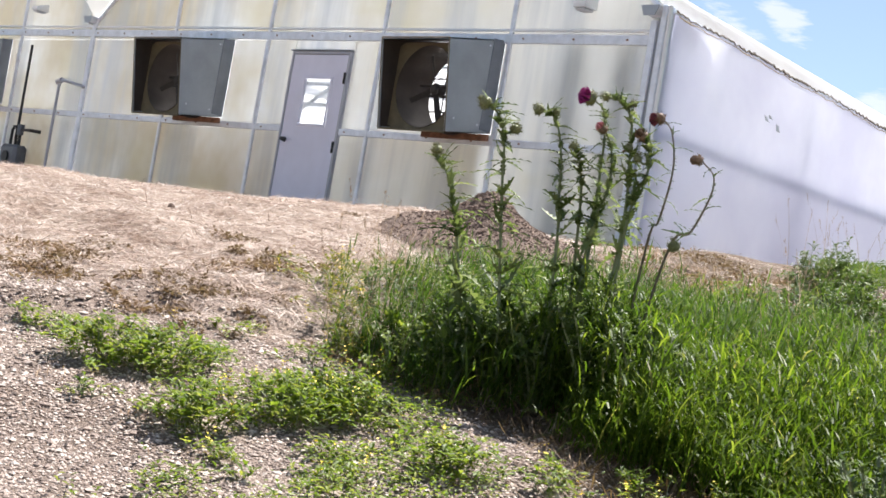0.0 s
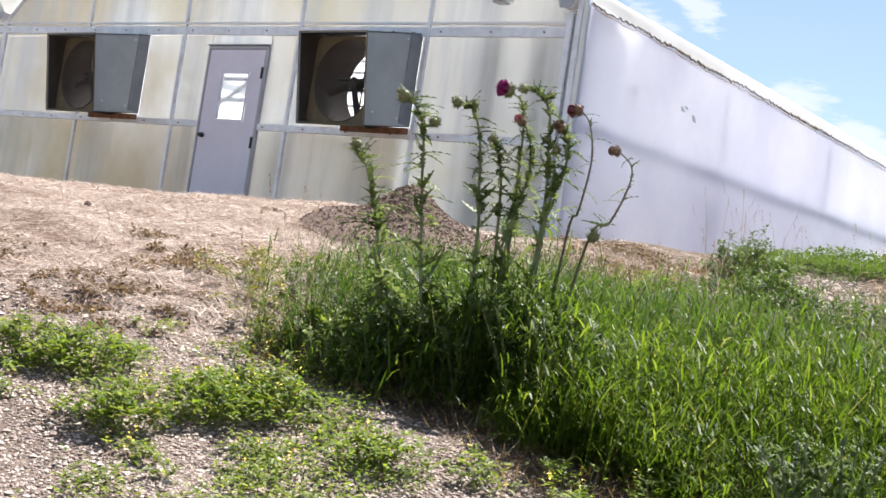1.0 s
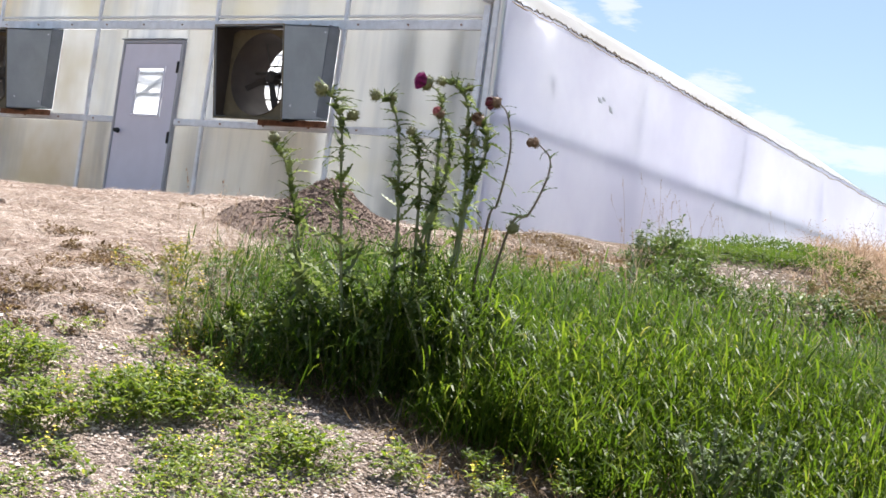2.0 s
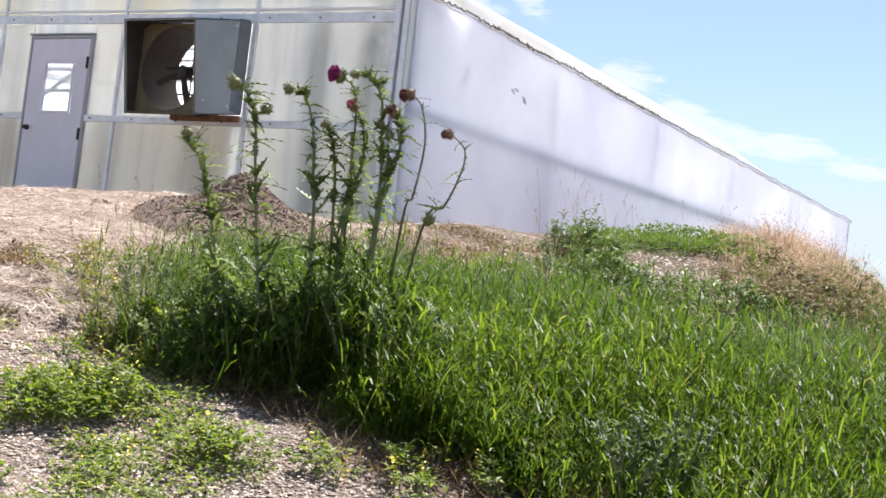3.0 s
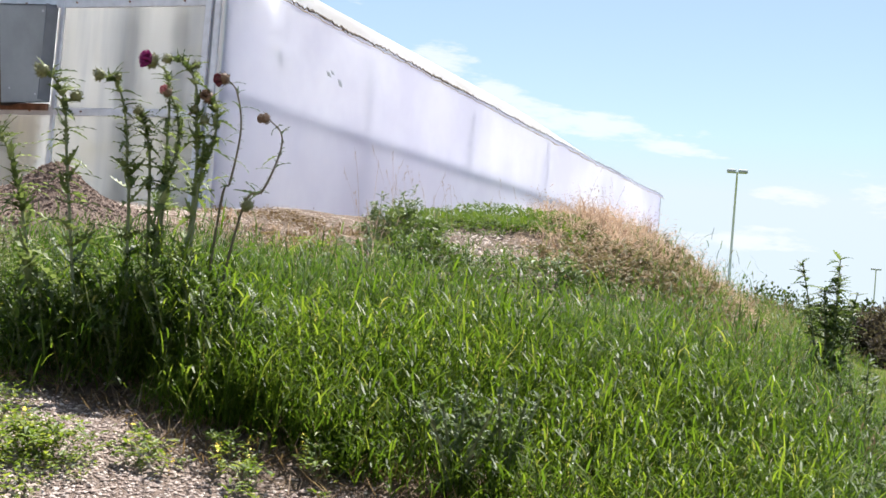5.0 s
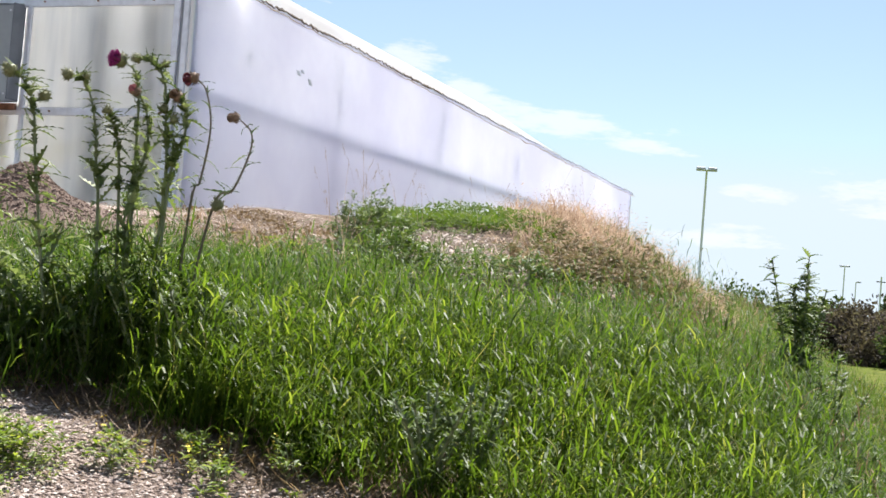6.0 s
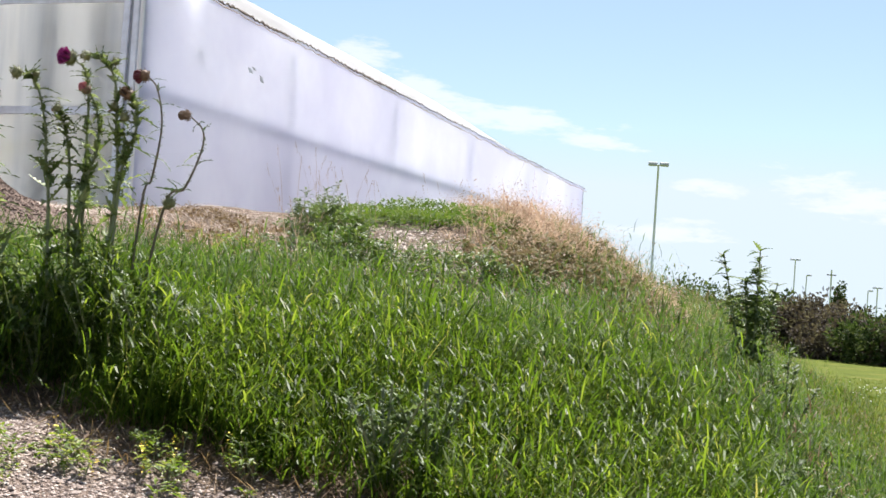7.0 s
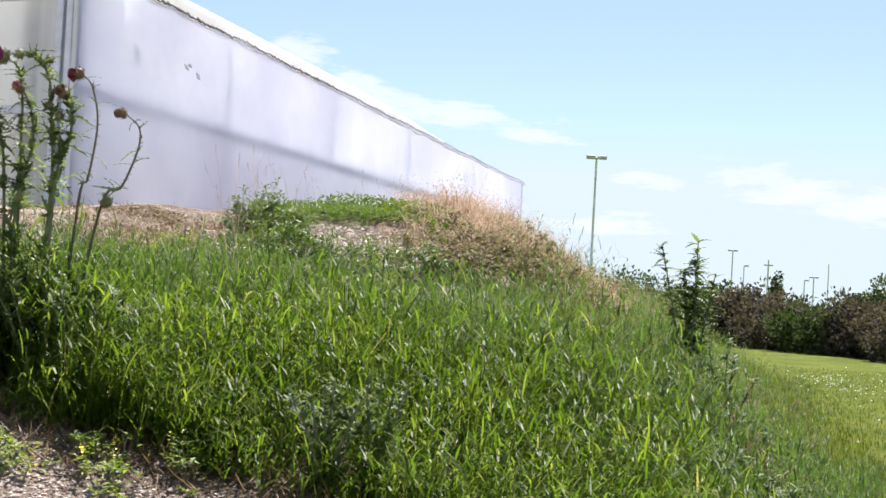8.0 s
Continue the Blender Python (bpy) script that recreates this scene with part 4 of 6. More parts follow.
rod(bm, [(-0.12, 0, 0.72), (-0.12, 0, 0.92), (-0.09, 0, 0.97), (-0.03, 0, 0.97), (0.0, 0, 0.92), (0.0, 0, 0.80)], 0.02, 8)
part("bent_pipe", bm, M_BLACK, meter)
bm = B()
rod(bm, [(0.10, 0, 0.72), (0.10, 0, 0.93), (0.36, 0, 0.93), (0.44, 0.1, 0.93)], 0.024, 8)
part("outlet_pipe", bm, M_BLACK, meter)
bm = B()
rod(bm, [(0.09, 0, 0.86), (0.09, 0, 1.0)], 0.045, 10)
part("regulator", bm, M_METER, meter)
bm = B()
rod(bm, [(-18.42, WY - 0.14, 1.2), (-18.45, WY - 0.14, 3.72)], [0.02, 0.018], 8)
tagged(part("vent_pipe", bm, M_BLACK), "thin black vent pipe standing against the wall", "pipe")
sup = thing("supply_pipe", (-17.70, WY - 0.07, 1.5), "grey supply pipe bent into the gutter post", "pipe")
bm = B()
rod(bm, [(0.0, 0, 0.0), (0.0, 0, 1.70), (0.03, 0, 1.76), (0.10, 0, 1.77), (0.62, 0, 1.69)], 0.02, 8)
part("pipe", bm, M_DOORFRAME, sup)
bm = B()
rod(bm, [(-0.05, 0, 1.74), (0.05, 0, 1.77)], 0.038, 10)
part("elbow", bm, M_DOORFRAME, sup)

# ---------------------------------------------------------------- plants: pieces
def blade(soup, p, ln, w, az, lean, curl, segs=4):
    """One grass blade: a tapered, creased strip that leans and curls over."""
    dx, dy = math.cos(az), math.sin(az)
    sx, sy = -dy, dx
    vs, x, z, ang = [], 0.0, 0.0, lean
    for k in range(segs + 1):
        t = k / segs
        ww = w * (0.55 + 0.9 * t) * (1 - t) * 1.6 + 0.0006 if t > 0 else w * 0.6
        if k == segs:
            vs.append((p[0] + dx * x, p[1] + dy * x, p[2] + z))
        else:
            vs.append((p[0] + dx * x - sx * ww / 2, p[1] + dy * x - sy * ww / 2, p[2] + z))
            vs.append((p[0] + dx * x + sx * ww / 2, p[1] + dy * x + sy * ww / 2, p[2] + z))
        st_ = ln / segs
        x += math.sin(ang) * st_
        z += math.cos(ang) * st_
        ang += curl / segs
    fs = [(2 * k, 2 * k + 1, 2 * k + 3, 2 * k + 2) for k in range(segs - 1)]
    fs.append((2 * segs - 2, 2 * segs - 1, 2 * segs))
    soup.add(vs, fs)


def leaflet(soup, p, d, up, ln, w):
    """A small folded leaf: four corners and a midrib."""
    d = d.normalized()
    s = d.cross(up)
    s = s.normalized() if s.length > 1e-4 else d.orthogonal().normalized()
    n = s.cross(d)
    m = p + d * ln * 0.55
    soup.add([p, m + s * w / 2 + n * w * 0.18, p + d * ln - n * ln * 0.12, m - s * w / 2 + n * w * 0.18, m - n * w * 0.04],
             [(0, 4, 1), (1, 4, 2), (2, 4, 3), (3, 4, 0)])


def lobed(soup, p, d, up, ln, w, droop=0.4, lobes=6):
    """A spiny lobed thistle leaf with a raised margin."""
    d = d.normalized()
    s = d.cross(up)
    s = s.normalized() if s.length > 1e-4 else d.orthogonal().normalized()
    n = s.cross(d).normalized()
    mid, le, ri = [], [], []
    steps = lobes * 2
    for k in range(steps + 1):
        t = k / steps
        c = p + d * ln * t - n * ln * droop * t * t
        env = math.sin(math.pi * min(1, 0.12 + 0.88 * t) ** 0.8) * w / 2 + 0.001
        ww = env * (1.0 if k % 2 else 0.42)
        adv = d * ln * 0.05 * (1 if k % 2 else 0)
        lift = n * ww * (0.35 if k % 2 else 0.1)
        mid.append(c)
        le.append(c + s * ww + adv + lift)
        ri.append(c - s * ww + adv + lift)
    vs = mid + le + ri
    m = steps + 1
    fs = []
    for k in range(steps):
        fs += [(k, k + 1, m + k + 1, m + k), (k + 1, k, 2 * m + k, 2 * m + k + 1)]
    soup.add(vs, fs)


def smooth_path(pts, n=18):
    """A rounded line through a few points."""
    P = [Vector(p) for p in pts]
    P = [2 * P[0] - P[1]] + P + [2 * P[-1] - P[-2]]
    out = []
    segs = len(P) - 3
    for k in range(n + 1):
        q = min(k / n * segs, segs - 1e-6)
        i, t = int(q), q - int(q)
        a, b, c, d = P[i:i + 4]
        out.append(0.5 * ((2 * b) + (c - a) * t + (2 * a - 5 * b + 4 * c - d) * t * t + (3 * b - a - 3 * c + d) * t ** 3))
    return out


# ---------------------------------------------------------------- musk thistles
def flower_head(t, p, d, r, kind, rnd):
    """A globe of spiny bracts with its florets, facing along d."""
    base = t.location
    c = Vector(p) - base
    d = d.normalized()
    r *= 1.2
    bm = B()
    bmesh.ops.create_uvsphere(bm, u_segments=12, v_segments=8, radius=r * 0.80, matrix=Matrix.Translation(c) @ d.to_track_quat("Z", "Y").to_matrix().to_4x4() @ Matrix.Diagonal((1, 1, 0.85, 1)))
    head = part("flower_head", bm, M_BUD if kind in ("bud", "pink") else M_BUDBROWN, t, {"bud": "green spiny bud", "pink": "bright magenta flower head", "pale": "fading pink flower head", "maroon": "wilted maroon flower head", "brown": "brown dried flower head"}[kind], True)
    s = Soup()
    x, y = d.orthogonal().normalized(), d.cross(d.orthogonal().normalized())
    for k in range(70):
        th = rnd.uniform(0, 2 * math.pi)
        ph = rnd.uniform(0.35, 2.7)
        o = d * math.cos(ph) + (x * math.cos(th) + y * math.sin(th)) * math.sin(ph)
        a = c + o * r * 0.76
        tip = c + o * r * rnd.uniform(1.02, 1.25) + d * r * 0.18
        sd = o.cross(d)
        sd = (sd.normalized() if sd.length > 1e-3 else x) * r * 0.11
        s.add([a + sd, a - sd, a + o * r * 0.1 - d * r * 0.08, tip], [(0, 1, 3), (1, 2, 3), (2, 0, 3)])
    tagged(s.done("bract_spine_fuzz", M_BUD if kind in ("bud", "pink", "pale") else M_BUDBROWN, head), kind="stuff")
    if kind != "bud":
        s = Soup()
        mat = {"pink": M_PINK, "pale": M_PINKPALE, "maroon": M_MAROON, "brown": M_BUDBROWN}[kind]
        hgt = {"pink": 1.05, "pale": 1.0, "maroon": 1.15, "brown": 0.95}[kind]
        for k in range(240):
            th, q = rnd.uniform(0, 2 * math.pi), math.sqrt(rnd.random())
            o = (x * math.cos(th) + y * math.sin(th))
            a = c + o * q * r * 0.6 + d * r * 0.35
            tip = c + o * q * r * (1.05 if kind in ("pink", "maroon") else 0.8) + d * r * (0.45 + hgt * (1 - 0.55 * q * q)) * rnd.uniform(0.85, 1.05)
            w = x * r * 0.07 * math.cos(th * 3) + y * r * 0.07 * math.sin(th * 3)
            s.add([a - w, a + w, tip + w, tip - w], [(0, 1, 2, 3)])
        tagged(s.done("floret_tuft", mat, head), kind="stuff")


def thistle(path, heads, dry, leaf_scale, label, seed):
    full = seed in (1, 2, 3, 4, 7, 8)
    rnd = random.Random(seed)
    base = Vector(path[0])
    base.z = ground_z(base.x, base.y) - 0.02
    t = thing("musk_thistle", base, label, "thistle", "musk thistles on the bank")
    pts = [base] + [Vector(p) for p in path[1:]]
    line = smooth_path(pts, 26)
    bm = B()
    rod(bm, [p - base for p in line], [(0.0058 if dry else 0.007) * (1 - 0.6 * k / 26) for k in range(27)], 7)
    part("stem", bm, M_DRYSTEM if dry else M_STEM, t, smooth=True)
    lv = Soup()
    bare = 0.55 if dry else (0.96 if full else 0.8)
    nodes = 10 if dry else 31
    for k in range(nodes):
        q = 0.04 + 0.93 * (k + rnd.uniform(-0.3, 0.3)) / nodes
        i = min(int(q * 26), 25)
        p = line[i].lerp(line[i + 1], rnd.random()) - base
        ax = (line[i + 1] - line[i]).normalized()
        for j in range(2 if dry else (2 + (rnd.random() < 0.75) + (q < 0.45) if q < bare else 1)):
            th = rnd.uniform(0, 2 * math.pi)
            o = Vector((math.cos(th), math.sin(th), 0.1 + 1.7 * rnd.random()))
            big = 0.065 * max(0, 1 - q / 0.42) + 0.054 - 0.012 * q
            if dry:
                lobed(lv, p, o, ax, rnd.uniform(0.035, 0.075), 0.011, rnd.uniform(0.3, 1.2), 4)
            elif q < bare:
                lobed(lv, p, o, ax, big * leaf_scale * (1.25 if seed < 3 else 1.0) * rnd.uniform(0.5, 1.45), (0.55 * big + 0.006) * rnd.uniform(0.6, 1.0), rnd.uniform(-0.5, 1.6), 5)
            else:
                lobed(lv, p, o, ax, rnd.uniform(0.015, 0.028), 0.010, 0.3, 3)
    # a few leaves crowd under each head
    for hp, r, kind, way in ([] if dry or not full else heads):
        for k in range(3):
            th = rnd.uniform(0, 2 * math.pi)
            lobed(lv, Vector(hp) - base - Vector(way).normalized() * r * rnd.uniform(0.7, 1.8), Vector((math.cos(th), math.sin(th), 0.2)), Vector((0, 0, 1)), rnd.uniform(0.025, 0.045), 0.014, rnd.uniform(-0.2, 0.6), 4)
    # spiny wings along the stem
    for k in range(100):
        q = rnd.uniform(0.05, bare + 0.12)
        i = min(int(q * 26), 25)
        p = line[i].lerp(line[i + 1], rnd.random()) - base
        th = rnd.uniform(0, 2 * math.pi)
        o = Vector((math.cos(th), math.sin(th), rnd.uniform(-0.1, 0.5)))
        leaflet(lv, p, o, Vector((0, 0, 1)), rnd.uniform(0.008, 0.020), 0.007)
    tagged(lv.done("foliage", M_BLUELEAF if dry else M_THISTLE, t), kind="stuff")
    for hp, r, kind, way in heads:
        near = min(line, key=lambda v: (v - Vector(hp)).length + 2 * max(0, v.z - hp[2]))
        if (near - Vector(hp)).length > 0.03:
            bm = B()
            rod(bm, [near - base, (near + Vector(hp)) / 2 - base + Vector((0, 0, -0.01)), Vector(hp) - base], [0.005, 0.0045, 0.004], 6)
            part("branch", bm, M_STEM, t)
        flower_head(t, hp, Vector(way), r, kind, rnd)


L_GREEN = "tall green musk thistle with spiny leaves and buds"
thistle([(-3.84, 4.08, 1.12), (-3.92, 4.0, 1.51), (-3.95, 3.97, 1.67), (-3.98, 3.94, 1.79), (-4.02, 3.90, 1.86)], [((-4.02, 3.90, 1.88), 0.021, "bud", (-0.3, -0.3, 0.9))], False, 1.0, "shorter green musk thistle with clustered spiny buds", 1)
thistle([(-3.71, 4.12, 1.14), (-3.77, 4.07, 1.53), (-3.8, 4.05, 1.78), (-3.81, 4.03, 1.95), (-3.84, 4.01, 2.04), (-3.87, 3.98, 2.075)], [((-3.88, 3.97, 2.08), 0.025, "bud", (-0.7, -0.4, 0.5)), ((-3.79, 4.06, 2.0), 0.021, "bud", (0.3, 0, 0.9))], False, 1.0, L_GREEN, 2)
thistle([(-3.66, 4.3, 1.17), (-3.69, 4.28, 1.63), (-3.71, 4.27, 1.8), (-3.72, 4.26, 1.93), (-3.75, 4.23, 2.07), (-3.79, 4.19, 2.095)], [((-3.80, 4.18, 2.10), 0.022, "bud", (-0.8, -0.2, 0.4)), ((-3.745, 4.22, 2.10), 0.014, "bud", (0.1, 0, 1))], False, 1.0, L_GREEN, 3)
thistle([(-3.64, 4.39, 1.18), (-3.67, 4.36, 1.74), (-3.69, 4.34, 1.91), (-3.715, 4.325, 1.98)], [((-3.72, 4.32, 1.99), 0.018, "bud", (-0.3, -0.2, 0.9))], False, 0.9, "slim green musk thistle with one bud", 4)
thistle([(-3.67, 4.43, 1.15), (-3.66, 4.44, 1.6), (-3.66, 4.43, 1.86), (-3.67, 4.43, 2.06), (-3.68, 4.41, 2.15), (-3.72, 4.385, 2.185)], [((-3.73, 4.38, 2.19), 0.029, "pink", (-0.25, -0.85, 0.1))], False, 0.8, "tall musk thistle with one bright magenta flower", 5)
thistle([(-3.64, 4.39, 1.18), (-3.63, 4.39, 1.64), (-3.6, 4.42, 1.86), (-3.61, 4.41, 2.0), (-3.635, 4.385, 2.065)], [((-3.64, 4.38, 2.07), 0.020, "pale", (-0.5, -0.5, 0.5))], False, 0.8, "musk thistle with one faded pink flower", 6)
thistle([(-3.53, 4.41, 1.2), (-3.51, 4.43, 1.72), (-3.52, 4.42, 1.93), (-3.53, 4.41, 2.09), (-3.56, 4.38, 2.17), (-3.61, 4.345, 2.188)], [((-3.62, 4.34, 2.19), 0.019, "bud", (-0.8, -0.4, 0.0)), ((-3.54, 4.41, 2.18), 0.015, "bud", (0.2, 0, 1)), ((-3.53, 4.41, 2.01), 0.019, "bud", (0.1, -0.3, 0.8))], False, 1.1, "leafy green musk thistle with nodding buds", 7)
thistle([(-3.48, 4.39, 1.2), (-3.47, 4.4, 1.72), (-3.43, 4.42, 1.92), (-3.44, 4.42, 2.01), (-3.455, 4.405, 2.045)], [((-3.46, 4.4, 2.055), 0.022, "brown", (-0.4, -0.6, 0.4)), ((-3.47, 4.4, 1.97), 0.018, "bud", (0.3, -0.2, 0.8))], False, 1.0, "green musk thistle with one browned head", 8)
thistle([(-3.49, 4.5, 1.21), (-3.46, 4.53, 1.67), (-3.44, 4.55, 1.76), (-3.42, 4.56, 1.96), (-3.44, 4.54, 2.1), (-3.475, 4.515, 2.145)], [((-3.48, 4.51, 2.145), 0.023, "maroon", (-0.8, -0.4, -0.2))], True, 0.8, "drying brown-stemmed musk thistle with nodding maroon head", 9)
thistle([(-3.42, 4.44, 1.22), (-3.34, 4.5, 1.64), (-3.28, 4.54, 1.73), (-3.24, 4.57, 1.87), (-3.24, 4.57, 1.95), (-3.28, 4.54, 1.998)], [((-3.29, 4.53, 2.0), 0.019, "brown", (-0.9, -0.3, -0.1)), ((-3.32, 4.51, 1.67), 0.024, "bud", (-0.1, -0.3, 0.9))], True, 0.8, "drying brown-stemmed musk thistle with hooked stem", 10)


def young_thistle(at, hgt, spread, stems, seed, label, mat, name="young_thistle", leaf=1.0):
    rnd = random.Random(seed)
    t = thing(name, at, label, "weed")
    for k in range(stems):
        lv, bm = Soup(), B()
        th = 2 * math.pi * k / stems + rnd.uniform(-0.4, 0.4)
        top = Vector((math.cos(th) * spread * rnd.uniform(0.5, 1), math.sin(th) * spread * rnd.uniform(0.5, 1), hgt * rnd.uniform(0.68, 1.0)))
        if k == 0:
            top = Vector((0.01, 0.01, hgt))
        line = smooth_path([(0, 0, -0.03), top * 0.45 + Vector((0, 0, 0.06 * hgt)), top], 12)
        rod(bm, line, [0.008 * (1 - 0.6 * j / 12) for j in range(13)], 6)
        for j in range(int((46 * hgt + 16) * (1.4 if name == "tall_weed" else 1.3 if leaf < 0.7 else 1))):
            q = rnd.uniform(0.12, 1.0) ** (0.6 if leaf > 1 else 1.0)
            i = min(int(q * 12), 11)
            p = line[i].lerp(line[i + 1], rnd.random())
            a = rnd.uniform(0, 2 * math.pi)
            o = Vector((math.cos(a), math.sin(a), rnd.uniform(-0.1, 1.0) if leaf == 1.0 or name == "tall_weed" else rnd.uniform(0.2, 2.2)))
            ln = rnd.uniform(0.07, 0.15) * ((1.15 - 0.5 * q) if leaf == 1.0 else leaf)
            lobed(lv, p, o, Vector((0, 0, 1)), ln, ln * 0.48, rnd.uniform(0.1, 0.6), 5)
        stem = part("stem", bm, M_STEM, t, smooth=True)
        tagged(lv.done("foliage", mat, stem), kind="stuff")


young_thistle(spot_at(27.6, 4.52), 0.33, 0.20, 10, 21, "young blue-green thistle among the grass", M_BLUELEAF, "young_thistle", 0.3)
young_thistle(spot_at(25.8, 4.62), 0.33, 0.18, 9, 22, "young blue-green thistle among the grass", M_BLUELEAF, "young_thistle", 0.3)
young_thistle(spot_at(14.0, 9.6), 1.87 - spot_at(14.0, 9.6).z, 0.25, 9, 23, "tall leafy green weed standing over the grass", M_BUSHLEAF, "tall_weed", 0.66)
young_thistle(spot_at(12.7, 9.2), 1.27 - spot_at(12.7, 9.2).z, 0.24, 8, 24, "bushy grey-green weed at the foot of bank", M_BUSHLEAF, "tall_weed", 0.5)
for az, d, h, sd in ((11.4, 6.9, 0.34, 25), (13.0, 6.6, 0.32, 26), (10.2, 7.6, 0.30, 27)):
    young_thistle(spot_at(az, d), h, 0.26, 8, sd, "low bushy weed at the foot of bank", M_BUSHLEAF, "tall_weed", 0.55)
# basal leaves added in a darker green to deepen the shade under the thistles
young_thistle(spot_at(38.4, 5.35), 0.50, 0.20, 9, 30, "basal thistle leaves coloured dark for shade under the thistles", M_BUSHLEAF, "young_thistle", 0.45)
young_thistle(spot_at(36.6, 5.2), 0.44, 0.20, 9, 31, "basal thistle leaves coloured dark for shade under the thistles", M_BUSHLEAF, "young_thistle", 0.45)
young_thistle(spot_at(43.5, 5.6), 0.30, 0.20, 8, 28, "basal thistle leaves coloured dark for shade under the thistles", M_BUSHLEAF, "young_thistle", 0.45)
young_thistle(spot_at(40.6, 5.5), 0.32, 0.20, 8, 29, "basal thistle leaves coloured dark for shade under the thistles", M_BUSHLEAF, "young_thistle", 0.45)
for az, d, h, sd in ((45.4, 5.75, 0.20, 31), (44.0, 5.5, 0.26, 33), (42.4, 5.6, 0.38, 34), (39.4, 5.65, 0.42, 36), (40.9, 5.65, 0.40, 38), (37.6, 5.55, 0.42, 40), (35.6, 5.2, 0.32, 42), (38.5, 5.4, 0.42, 44)):
    young_thistle(spot_at(az, d), h, 0.18, 8, sd, "leafy green weed among the grass", M_WEED if sd == 31 else M_BUSH, "bushy_weed", 0.45)

for az, d, h, sd in ((12.6, 8.5, 0.36, 52), (11.7, 9.2, 0.34, 54), (10.9, 10.2, 0.30, 56), (13.2, 9.6, 0.36, 58)):
    young_thistle(spot_at(az, d), h, 0.22, 9, sd, "leafy dark green weed at the foot of the bank", M_BUSHLEAF, "bushy_weed", 0.5)


# ---------------------------------------------------------------- low weeds on the gravel
def weed_clump(x, y, r, hgt, n, flowers, seed, label, big=1.0, mat=None):
    rnd = random.Random(seed)
    at = Vector((x, y, ground_z(x, y)))
    t = thing("weed_clump", at, label, "weed", "weeds on the gravel")
    lv, fl, bm = Soup(), Soup(), B()
    runs = max(10, n // 22)
    for k in range(runs):
        th = rnd.uniform(0, 2 * math.pi)
        rr = r * math.sqrt(rnd.random()) * rnd.uniform(0.6, 1.1) * (0.75 + 0.5 * abs(math.sin(th * 1.5 + seed)))
        ex, ey = math.cos(th) * rr, math.sin(th) * rr
        ez = ground_z(x + ex, y + ey) - at.z + hgt * (1 - 0.65 * (rr / r) ** 2) * rnd.uniform(0.55, 1.1)
        sx, sy = ex * 0.35 + rnd.uniform(-0.3, 0.3) * r, ey * 0.35 + rnd.uniform(-0.3, 0.3) * r
        line = smooth_path([(sx, sy, ground_z(x + sx, y + sy) - at.z - 0.01), (sx * 0.5 + ex * 0.5, sy * 0.5 + ey * 0.5, ez * 0.75 + 0.01), (ex, ey, ez)], 6)
        rod(bm, line, 0.0016, 4, False)
        for j in range(n // runs):
            i = rnd.randrange(1, 6)
            p = line[i].lerp(line[i + 1], rnd.random()) + Vector((rnd.gauss(0, 0.014), rnd.gauss(0, 0.014), rnd.gauss(0, 0.008)))
            a = rnd.uniform(0, 2 * math.pi)
            leaflet(lv, p, Vector((math.cos(a), math.sin(a), rnd.uniform(-0.3, 0.9))), Vector((0, 0, 1)), big * rnd.uniform(0.014, 0.036), big * rnd.uniform(0.007, 0.016))
        if k < flowers:
            c = line[6]
            for j in range(13):
                p = c + Vector((rnd.gauss(0, 0.007), rnd.gauss(0, 0.007), rnd.uniform(-0.05, 0.05)))
                a = rnd.uniform(0, 2 * math.pi)
                leaflet(fl, p, Vector((math.cos(a), math.sin(a), 0.6)), Vector((0, 0, 1)), 0.011, 0.009)
    tagged(part("stalk_tangle", bm, M_STEM, t), kind="stuff")
    tagged(lv.done("foliage", mat or M_WEED, t), kind="stuff")
    if fl.v:
        tagged(fl.done("yellow_bloom", M_YELLOW, t), kind="stuff")


LW = "low leafy green weeds spreading over the gravel"
LY = "low green weeds with small yellow flowers on gravel"
